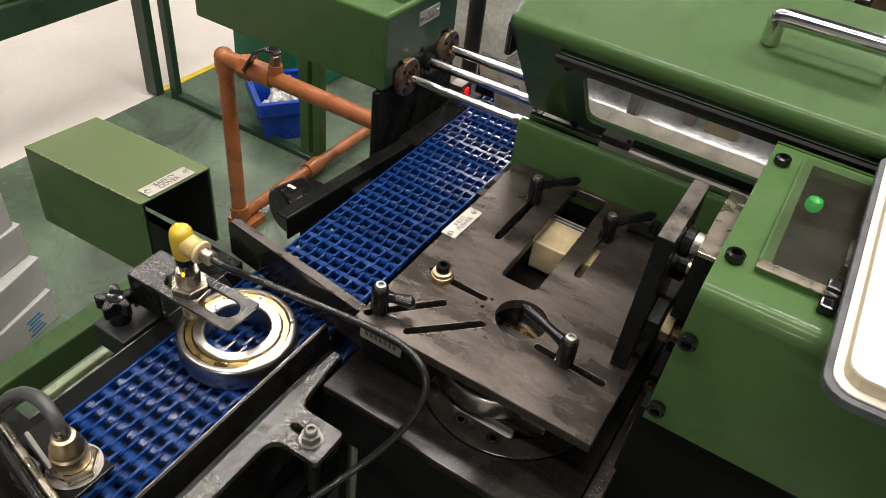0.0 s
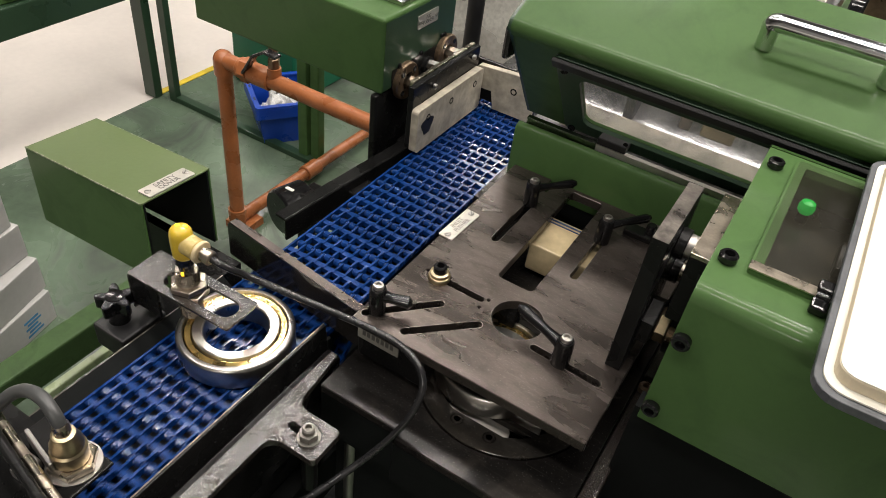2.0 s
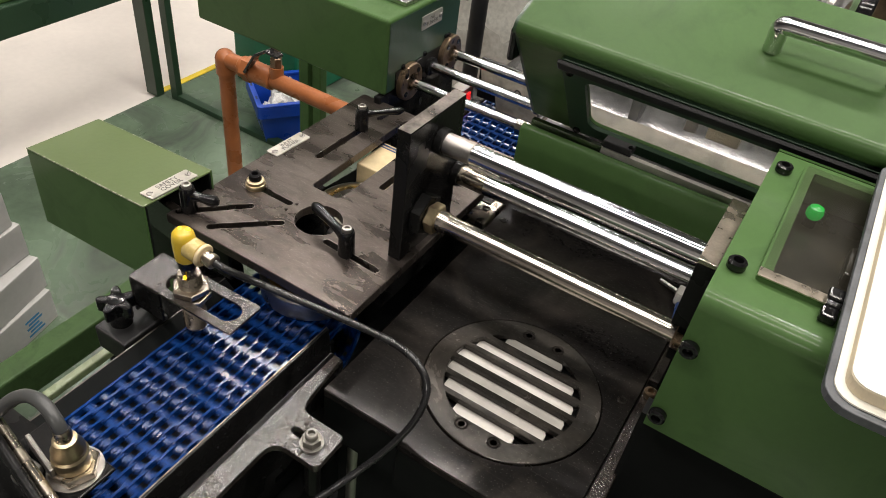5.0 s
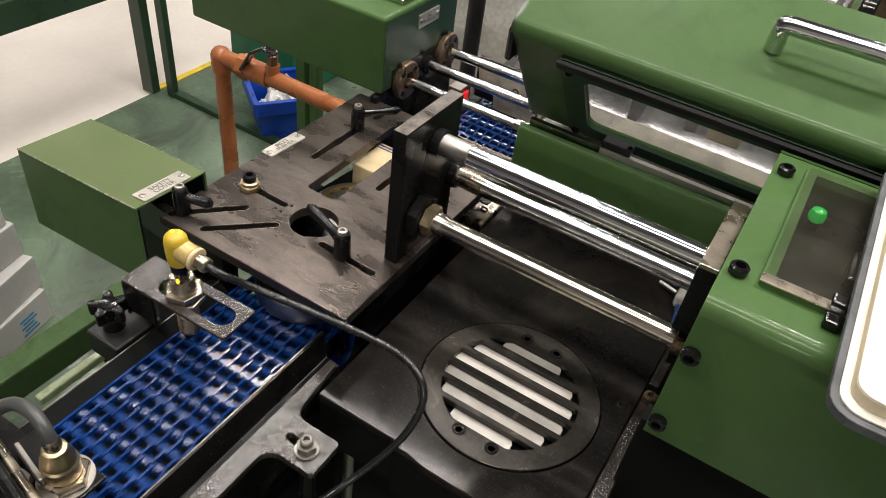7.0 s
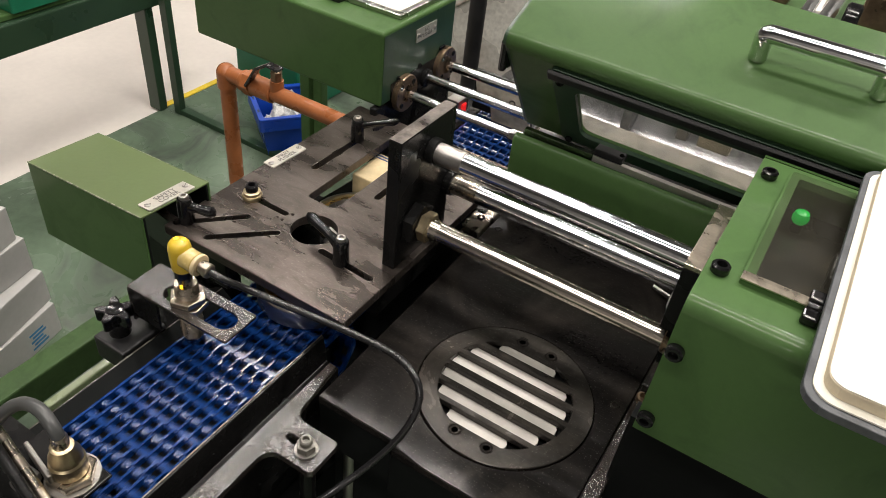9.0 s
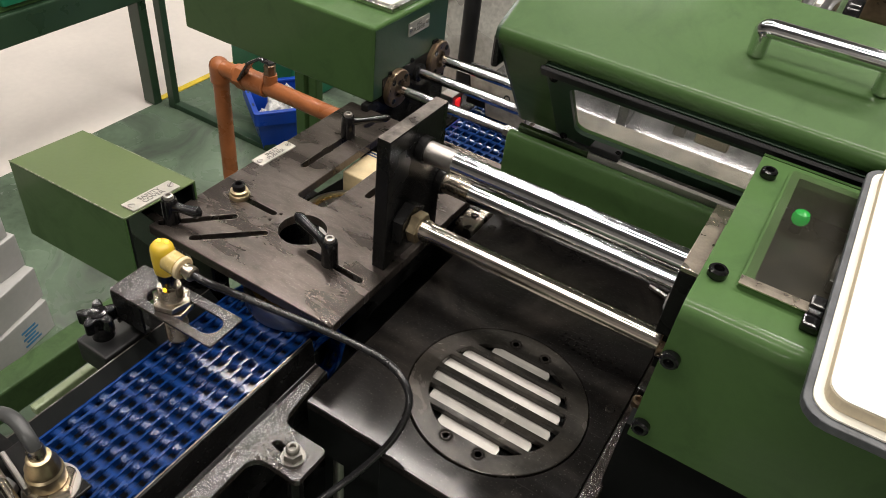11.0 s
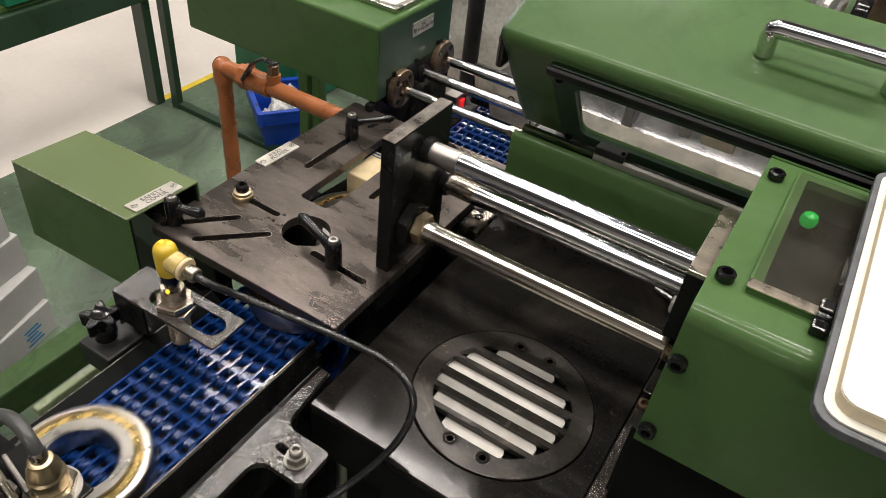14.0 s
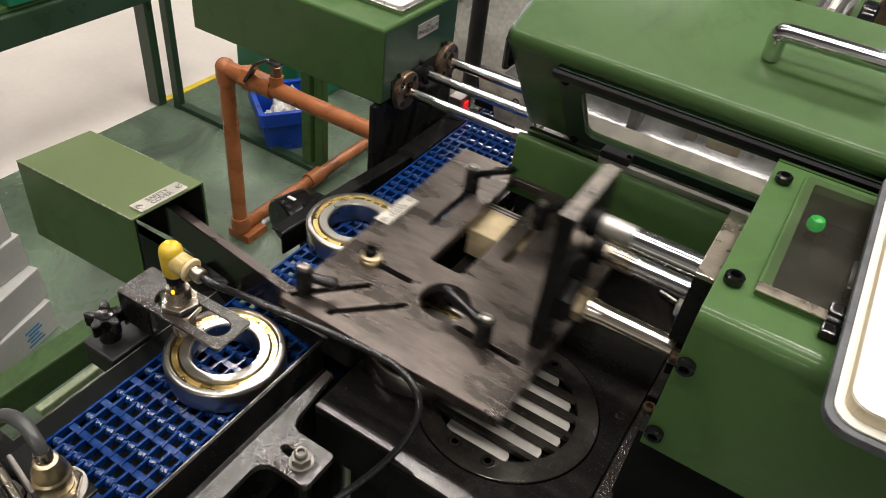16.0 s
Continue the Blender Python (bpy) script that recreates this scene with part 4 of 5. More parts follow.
# ---- numerically controlled pusher ----
def nc_housing():
    t = thing("pusher_housing", "green painted steel housing of the second pusher", "machine housing", m=pose(-0.52, 0.65, 0.0))
    X0, X1, Y0, Y1, Z0, Z1 = -0.657, -0.3865, 0.582, 0.726, 0.0585, 0.142
    part("shell", box(X0, X1, Y0, Y1, Z0, Z1), GREEN, t, "green painted sheet steel box", bevel=0.0035, segs=4)
    # thin added sheet; the end face's shade is in its darker green
    part("end_plate", box(X1 + 0.0001, X1 + 0.0004, Y0 + 0.003, Y1 - 0.003, Z0 + 0.003, Z1 - 0.004), GREEN_DARK_AND_SHADED, t, "thin green sheet, darkened for shade on the end face")
    part("mount", box(-0.397, -0.3885, 0.577, 0.735, -0.10, 0.0580), BLACK, t, "black mounting block", bevel=0.002)
    for y, z in ((0.6230, 0.0625), (0.7060, 0.0670)):
        m = Matrix.Translation((X1 + 0.0013, y, z)) @ pose(0, 0, 0, 0, 90, 0)
        fl = part("flange", lathe([(0.0215, 0), (0.0215, 0.0048), (0.0202, 0.0062), (0.0100, 0.0062), (0.0092, 0.0030), (0.0070, 0.0030)], m, 40), BRONZE, t, "bronze-coloured rod flange", smooth=True)
        for k in range(4):
            a = radians(45 + 90 * k)
            cap_screw(fl, m @ pose(0.0155 * math.cos(a), 0.0155 * math.sin(a), 0.0062), 0.0030, 0.0008, name="screw")
    m = Matrix.Translation((X1 + 0.0013, 0.668, 0.063)) @ pose(0, 0, 0, 0, 90, 0)
    part("gland", lathe([(0.0105, 0), (0.0105, 0.004), (0.0085, 0.005)], m, 28), BLACK, t, smooth=True)
    # added black plate in place of the dark recess round the rods
    part("seal_plate", box(X1 + 0.0005, X1 + 0.0012, 0.600, 0.724, Z0 + 0.0005, 0.0805), BLACK, t, "black plate standing in for the dark recess round the rods")
    for y, z in ((0.612, 0.083), (0.654, 0.083), (0.697, 0.0895), (0.703, 0.089)):
        cap_screw(t, Matrix.Translation((X1 + 0.0005, y, z)) @ pose(0, 0, 0, 0, 90, 0), 0.0028, 0.003, name="screw")
    # upright engraved plate on the end face: local x runs along y, local y upward
    fm = Matrix(((0, 0, 1, X1 + 0.0004), (1, 0, 0, 0.6635), (0, 1, 0, 0.1200), (0, 0, 0, 1)))
    name_plate(t, fm, 0.040, 0.0150, "NG\nPUSHER", 0.0062)
    p = part("top_plate", box(-0.470, -0.393, 0.622, 0.722, 0.1421, 0.1475), SHEET, t, "brushed metal plate on the housing", bevel=0.001)
    part("paper", box(-0.462, -0.400, 0.630, 0.70, 0.1476, 0.1479), PAPER, p, "printed paper slip")
    part("clip", box(-0.492, -0.466, 0.612, 0.626, 0.1421, 0.1520), PLASTIC_BLACK, t, "black spring clip", bevel=0.001)
    part("clip", box(-0.490, -0.468, 0.626, 0.638, 0.1425, 0.1465), SHEET, t)


def nc_pusher():
    t = thing("pusher", "worn cream plastic pusher blade on chrome rods", "pusher", m=pose(0, 0.66, 0.05))
    # x = 0 is the front of the blade
    b = part("blade", sheet(round_rect(0.586, 0.727, 0.0025, 0.0545, 0.005), [], -0.009, 0.0,
                            Matrix(((0, 0, 1, 0), (1, 0, 0, 0), (0, 1, 0, 0), (0, 0, 0, 1)))), WORN_PLASTIC, t, "worn oily plastic blade", bevel=0.001)
    # near-black discs stand in for the shaded counterbore holes
    for y in (0.607, 0.655, 0.708):
        cap_screw(b, Matrix.Translation((-0.003, y, 0.040)) @ pose(0, 0, 0, 0, 90, 0), 0.0048, 0.0033, DARK, "screw")
    part("stain", sheet([(0.598 + 0.011 * math.cos(a) * (1 + 0.3 * math.sin(3 * a)), 0.030 + 0.012 * math.sin(a) * (1 + 0.2 * math.cos(2 * a))) for a in np.linspace(0, 6.0, 18)], [], 0.0001, 0.0003,
                        Matrix(((0, 0, 1, 0), (1, 0, 0, 0.008), (0, 1, 0, 0), (0, 0, 0, 1)))), RUBBER, b)
    part("carrier", box(-0.0165, -0.0095, 0.588, 0.729, 0.004, 0.078), BLACK, t, "black steel carrier plate", bevel=0.001)
    part("carrier_bar", box(-0.022, -0.0168, 0.598, 0.729, 0.062, 0.079), STEEL_WARM, t, bevel=0.001)
    for y, z in ((0.6250, 0.0610), (0.6680, 0.0640), (0.7090, 0.0660)):
        part("coupling", rod((-0.046, y, z), (-0.0222, y, z), 0.0078, 8), SHEET, t, "bright clamp coupling")
        part("chrome_rod", rod((-0.235, y, z), (-0.046, y, z), 0.0055, 24), CHROME, t, "polished chrome rod", smooth=True)
    cap_screw(t, Matrix.Translation((-0.0093, 0.628, 0.066)) @ pose(0, 0, 0, 0, 90, 0), 0.0030, 0.004, STEEL, "screw")
    cap_screw(t, Matrix.Translation((-0.0093, 0.712, 0.070)) @ pose(0, 0, 0, 0, 90, 0), 0.0030, 0.004, STEEL, "screw")
    return t


def side_pad():
    t = thing("stop_pad", "worn cream plastic stop pad standing across the belt", "stop pad", m=pose(-0.31, 0.74, 0.0))
    P = Matrix(((1, 0, 0, 0), (0, 0, -1, 0.733), (0, 1, 0, 0), (0, 0, 0, 1)))
    part("pad", sheet([(-0.3475, 0.0235), (-0.3295, 0.0240), (-0.3245, 0.002), (-0.2700, 0.002), (-0.2740, 0.0150), (-0.2930, 0.0565), (-0.3500, 0.0520), (-0.3525, 0.0480)], [], -0.009, 0.0, P),
         WORN_PLASTIC, t, "worn cream plastic pad", bevel=0.001)
    # dark disc in place of a shaded counterbore
    cap_screw(t, P @ pose(-0.3000, 0.0340, -0.002), 0.0050, 0.0023, DARK, "screw")
    part("bracket", box(-0.358, -0.245, 0.7425, 0.7475, 0.004, 0.056), BLACK, t, bevel=0.001)
    part("bracket_foot", box(-0.246, -0.2355, 0.7425, 0.80, -0.03, 0.056), BLACK, t)
    part("cross_strip", box(-0.27, -0.200, 0.7375, 0.7415, 0.0, 0.012), CREAM_PLASTIC, t)
    s = thing("optical_sensor", "small grey sensor with a red lamp beside the belt", "sensor", m=pose(-0.365, 0.72, 0.0))
    part("body", box(-0.374, -0.357, 0.705, 0.730, -0.002, 0.026), STEEL, s, bevel=0.001)
    part("lens", box(-0.357, -0.3545, 0.712, 0.722, 0.008, 0.020), RED, s, "lit red lens", bevel=0.001)


# ---- safety cover ----
def safety_cover():
    t = thing("safety_cover", "green painted open-ended safety cover over the stop blade", "machine cover", m=pose(-0.49, 0.33, 0.03))
    M = pose(-0.4125, 0.2900, 0.0713, -2.6, -3.2, 0.0)   # origin: near top edge at the open end
    L, W, H, th = 0.1455, 0.0730, 0.0770, 0.0018
    # top in a lighter, more olive green than the sides
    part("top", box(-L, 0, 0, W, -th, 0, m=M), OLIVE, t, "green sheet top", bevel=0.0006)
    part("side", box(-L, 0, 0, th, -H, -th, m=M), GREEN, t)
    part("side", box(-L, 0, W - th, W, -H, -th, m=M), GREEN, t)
    part("end", box(-L, -L + th, th, W - th, -H, -th, m=M), GREEN, t)
    # near-black inner sheets, added for the shade inside the open cover
    part("side_lining", box(-L + 0.002, 0.0, th + 0.0005, th + 0.002, -H, -th - 0.0004, m=M), DARK, t)
    part("lining", box(-L + 0.002, 0.0, W - th - 0.002, W - th - 0.0005, -H, -th - 0.0004, m=M), DARK, t)
    part("worn_edge", box(-L, 0.0002, -0.0003, 0.0007, -0.0009, 0.0002, m=M), WORN_PAINT, t, "chipped pale edge")
    part("worn_edge", box(-L + 0.01, 0.0002, W - 0.0005, W + 0.0002, -0.0009, 0.0002, m=M), WORN_PAINT, t)
    name_plate(t, M @ pose(-0.0085, 0.0345, 0.0002, 0, 0, 90), 0.048, 0.0150, "SAFETY\nCOVER", 0.0066)
    part("support", box(-0.56, -0.385, 0.343, 0.352, -0.075, -0.014), BLACK, t)
    part("support", box(-0.41, -0.373, 0.315, 0.352, -0.085, -0.012), BLACK, t)


# ---- sensors ----
def sensor_main():
    b = thing("sensor_bracket", "black slotted sheet steel sensor bracket", "bracket", m=pose(-0.37, 0.262, 0.0))
    M = pose(-0.2825, 0.2485, 0.046, 0, 0, 1.3)
    part("arm", sheet(round_rect(-0.1010, 0, 0, 0.0340, 0.002), [slot_pts((-0.066, 0.0165), (-0.0155, 0.0165), 0.0186)], -0.0022, 0, M), HAMMER, b,
         "slotted black steel arm", bevel=0.0004, segs=1)
    part("leg", box(-0.1010, -0.0988, 0, 0.034, -0.036, -0.0022, m=M), HAMMER, b)
    part("gusset", box(-0.0988, -0.070, -0.0002, 0.0018, -0.030, -0.0022, m=M), BLACK, b)
    s = thing("proximity_sensor", "threaded metal proximity sensor with glowing amber plug", "sensor", m=pose(-0.338, 0.2645, 0.02))
    c = Matrix.Translation((-0.3365, 0.2645, 0))
    prof = []
    for k in range(36):
        z = 0.010 + k * 0.00145
        prof += [(0.0086, z), (0.0090, z + 0.0006)]
    part("threaded_body", lathe([(0.0080, 0.008)] + prof + [(0.0084, 0.063)], c, 28), STEEL_WARM, s, "threaded nickel-plated barrel", smooth=True)
    part("hex_nut", hex_nut_bm(0.0146, 0.0050, c @ pose(0, 0, 0.0462, 0, 0, 18)), STEEL_WARM, s, "nickel-plated hexagon nut")
    part("hex_nut", hex_nut_bm(0.0146, 0.0050, c @ pose(0, 0, 0.0386, 0, 0, 40)), STEEL_WARM, s)
    part("knurled_collar", lathe([(0.0050, 0.063), (0.0054, 0.064), (0.0058, 0.0690), (0.0070, 0.0705), (0.0070, 0.0760), (0.0062, 0.077)], c, 14), PLASTIC_BLACK, s, "black knurled collar")
    part("plug", lathe([(0.0066, 0.0765), (0.0080, 0.0785), (0.0084, 0.087), (0.0085, 0.0955), (0.0083, 0.0980)], c, 28), AMBER_BODY, s, "yellow translucent plug", smooth=True)
    part("plug_top", lathe([(0.0083, 0.0980), (0.0078, 0.1005), (0.0064, 0.1026), (0.0036, 0.1038)], c, 28), AMBER_BODY, s, smooth=True)
    for dx, dy in ((-0.0030, 0.0005), (0.0022, 0.0030)):
        part("indicator", lathe([(0.0018, 0.1010), (0.0017, 0.1040), (0.0009, 0.1045)], c @ pose(dx, dy, 0), 14), AMBER_LENS, s, "glowing amber indicator", smooth=True)
    part("indicator", lathe([(0.0012, 0.0640), (0.0011, 0.0662), (0.0006, 0.0666)], c @ pose(0.0035, -0.0068, 0), 12), AMBER_LENS, s, smooth=True)
    d = Vector((0.97, 0.02, -0.10)).normalized()
    p0 = Vector((-0.3365, 0.2645, 0.0915))
    part("plug_arm", rod(p0 + d * 0.004, p0 + d * 0.0165, 0.0082, 24, cham=0.001), PLUG_BODY, s, smooth=True)
    part("plug_ring", rod(p0 + d * 0.0165, p0 + d * 0.0195, 0.0088, 24, cham=0.0006), CREAM_PLASTIC, s, smooth=True)
    part("strain_relief", rod(p0 + d * 0.0195, p0 + d * 0.029, 0.0056, 20, cham=0.001), STEEL_WARM, s, smooth=True)
    q = p0 + d * 0.027
    tube("cable", [tuple(q), tuple(q + d * 0.012), (-0.2860, 0.2830, 0.0690), (-0.2380, 0.2960, 0.0610), (-0.2000, 0.3030, 0.0585), (-0.1660, 0.3060, 0.0560),
                   (-0.1420, 0.2980, 0.0460), (-0.1420, 0.2830, 0.0200), (-0.1560, 0.2670, -0.0100), (-0.1720, 0.2450, -0.0320), (-0.1860, 0.2050, -0.0360), (-0.195, 0.18, -0.036), (-0.20, 0.10, -0.05)], 0.0028, CABLE, s, "black sensor cable", 8)


def sensor_second():
    b = thing("sensor_mount", "steel angle mount over the belt with round bars", "bracket", m=pose(-0.30, 0.11, 0.02))
    part("plate", box(-0.330, -0.268, 0.060, 0.136, 0.0290, 0.0320), BLACK, b, bevel=0.001)
    part("leg", box(-0.3720, -0.330, 0.098, 0.128, 0.0120, 0.0300), BLACK, b)
    part("bar", rod((-0.372, 0.1185, 0.050), (-0.225, 0.0880, 0.050), 0.0030, 16), STEEL_WARM, b, "steel round bar", smooth=True)
    part("bar", rod((-0.372, 0.1125, 0.052), (-0.225, 0.0810, 0.052), 0.0034, 16), BLACK, b, smooth=True)
    part("flat_bar", box(0, 0.034, 0, 0.003, 0.033, 0.046, m=pose(-0.3200, 0.1150, 0, 0, 0, -12)), STEEL, b, bevel=0.001)
    part("bar_post", box(-0.379, -0.366, 0.104, 0.126, 0.012, 0.056), BLACK, b, bevel=0.001)
    part("bar_post", box(-0.231, -0.219, 0.074, 0.096, 0.006, 0.056), BLACK, b, bevel=0.001)
    m0 = pose(-0.303, 0.1025, 0.0322)
    part("hex_nut", hex_nut_bm(0.0085, 0.007, m0), STEEL, b)
    s = thing("proximity_sensor", "metal proximity sensor with a grey cable over the belt", "sensor", m=pose(-0.285, 0.122, 0.03))
    c = Matrix.Translation((-0.2855, 0.1215, 0))
    part("washer", lathe([(0.0165, 0.0322), (0.0165, 0.0336)], c, 36), STEEL, s, smooth=True)
    part("hex_nut", hex_nut_bm(0.0150, 0.0055, c @ pose(0, 0, 0.0338, 0, 0, 10)), STEEL_WARM, s, "nickel-plated hexagon nut")
    part("barrel", lathe([(0.0088, 0.0395), (0.0105, 0.0400), (0.0108, 0.0500), (0.0096, 0.0515), (0.0096, 0.0560), (0.0075, 0.0600), (0.0070, 0.0640), (0.0052, 0.0650)], c, 32),
         PLATED_BRASS, s, "brassy metal barrel", smooth=True)
    part("sensing_face", lathe([(0.0080, 0.0240), (0.0086, 0.0290)], c, 28), PLASTIC_BLACK, s, smooth=True)
    part("cable_gland", lathe([(0.0050, 0.0650), (0.0050, 0.0715), (0.0042, 0.0735)], c, 20), STEEL_WARM, s, smooth=True)
    tube("cable", [(-0.2855, 0.1215, 0.0730), (-0.2870, 0.1215, 0.0800), (-0.3000, 0.1240, 0.0845), (-0.3180, 0.1240, 0.0780), (-0.3340, 0.1200, 0.0640), (-0.345, 0.105, 0.045), (-0.35, 0.06, 0.03), (-0.36, -0.05, 0.02)],
         0.0042, CABLE_GREY, s, "grey sensor cable", 8)


def star_knob():
    t = thing("clamp_knob", "black plastic star knob on a clamp block beside the belt", "knob", m=pose(-0.388, 0.2350, 0.0))
    part("clamp_block", box(-0.401, -0.3664, 0.219, 0.262, -0.022, 0.002), RUBBER, t, bevel=0.002)
    part("clamp_foot", box(-0.399, -0.366, 0.262, 0.284, -0.028, -0.012), BLACK, t, bevel=0.001)
    pts = []
    for i in range(40):
        a = 2 * math.pi * i / 40
        r = 0.0118 + 0.0042 * math.cos(5 * a)
        pts.append((-0.388 + r * math.cos(a), 0.2350 + r * math.sin(a)))
    k = part("knob", sheet(pts, [], 0.0155, 0.0270), PLASTIC_BLACK, t, "five-lobed black plastic knob", bevel=0.002, segs=3)
    part("knob_neck", lathe([(0.0085, 0.002), (0.0075, 0.008), (0.0090, 0.0155)], pose(-0.388, 0.2350, 0), 24), PLASTIC_BLACK, k, smooth=True)
    part("knob_cap", lathe([(0.0068, 0.0270), (0.0068, 0.0276), (0.0050, 0.0280)], pose(-0.388, 0.2350, 0), 24), PLASTIC_BLACK, k, smooth=True)
    g = thing("frame_bar", "pale green painted steel bar below the belt", "bar", m=pose(-0.53, 0.3, -0.2))
    part("bar", box(-0.540, -0.530, 0.222, 0.335, -0.20, -0.190), PALE_GREEN, g, bevel=0.002)
    # thin added strip standing in for the bright edge line of the rail
    part("bar", box(-0.5195, -0.516, 0.215, 0.335, -0.20, -0.190), PALE_GREEN, g, bevel=0.001)
    part("hanger", box(-0.546, -0.36, 0.305, 0.335, -0.26, -0.2005), DARK, g)
    part("upright", box(-0.546, -0.49, 0.305, 0.335, FLOOR_Z + 0.054, -0.2605), DARK, g)


# ---- things behind ----
def pipe_run():
    t = thing("orange_pipe", "orange painted conduit pipe with elbows and a tee", "pipe", m=pose(-1.0, 0.95, FLOOR_Z))
    X, Y, ZT, ZB, r = -1.007, 0.946, -0.248, -0.645, 0.0160
    part("pipe", rod((X, Y, ZB), (X, Y, ZT), r, 28), ORANGE, t, smooth=True)
    part("pipe", rod((X, Y, ZT), (-0.52, Y, ZT), r, 28), ORANGE, t, smooth=True)
    part("pipe", rod((X, Y, ZB), (X, 1.60, ZB), r * 0.9, 28), ORANGE, t, smooth=True)
    for z in (ZT, ZB):
        e = part("elbow", lathe([(r + 0.004, -0.03 if z == ZT else 0.0), (r + 0.004, 0.0 if z == ZT else 0.03)], Matrix.Translation((X, Y, z)), 28), ORANGE, t, smooth=True)
        bm = bmesh.new()
        bmesh.ops.create_uvsphere(bm, u_segments=24, v_segments=14, radius=r + 0.004, matrix=Matrix.Translation((X, Y, z)))
        part("elbow_bend", bm, ORANGE, e, smooth=True)
    part("coupling", rod((X + 0.045, Y, ZT), (X + 0.125, Y, ZT), r + 0.005, 28, cham=0.002), ORANGE, t, smooth=True)
    part("coupling", rod((X, 1.18, ZB), (X, 1.23, ZB), r + 0.004, 28, cham=0.002), ORANGE, t, smooth=True)
    part("tee", rod((-0.875, Y, ZT), (-0.875, Y, ZT + 0.030), 0.0135, 20), ORANGE, t, smooth=True)
    part("tee_nut", lathe([(0.0115, 0), (0.0115, 0.018), (0.0095, 0.020), (0.0095, 0.085)], Matrix.Translation((-0.875, Y, ZT + 0.030)), 6), BRONZE, t, "dull bronze fitting")
    part("foot", box(X - 0.03, X + 0.03, Y - 0.01, Y + 0.05, FLOOR_Z + 0.004, ZB - 0.012), ORANGE, t)
    part("foot", box(X - 0.03, X + 0.03, 1.52, 1.58, FLOOR_Z + 0.004, ZB - 0.012), ORANGE, t)
    lv = bmesh.new()
    for (xa, za), (xb, zb) in (((-0.934, 0.006), (-0.905, 0.050)), ((-0.905, 0.050), (-0.876, 0.068)), ((-0.876, 0.068), (-0.850, 0.066))):
        ang = math.degrees(math.atan2(zb - za, xb - xa))
        box(0, math.hypot(xb - xa, zb - za) + 0.002, -0.009, 0.009, -0.0025, 0.0025, lv, Matrix.Translation((xa, Y - 0.018, ZT + za)) @ pose(0, 0, 0, 0, -ang, 0))
    part("lever", lv, CABLE, t, "thin black valve lever", bevel=0.001)
    part("valve_nut", rod((-0.952, Y, ZT), (-0.932, Y, ZT), r + 0.009, 6), ORANGE, t, bevel=0.001)
    m = thing("drive_motor", "black round drive cap beside the conveyor", "motor", m=pose(-0.76, 0.80, -0.40))
    part("cap", rod((-0.730, 0.785, -0.395), (-0.713, 0.845, -0.395), 0.044, 36, cham=0.004), PLASTIC_BLACK, m, smooth=True)
    part("tape", box(-0.731, -0.714, 0.805, 0.812, -0.3505, -0.3495), WHITE_PLASTIC, m, "white tape mark")
    part("body", box(-0.712, -0.60, 0.81, 0.86, -0.40, -0.355), BLACK, m, bevel=0.004)
    part("leg", box(-0.70, -0.66, 0.80, 0.84, FLOOR_Z + 0.004, -0.4005), BLACK, m)


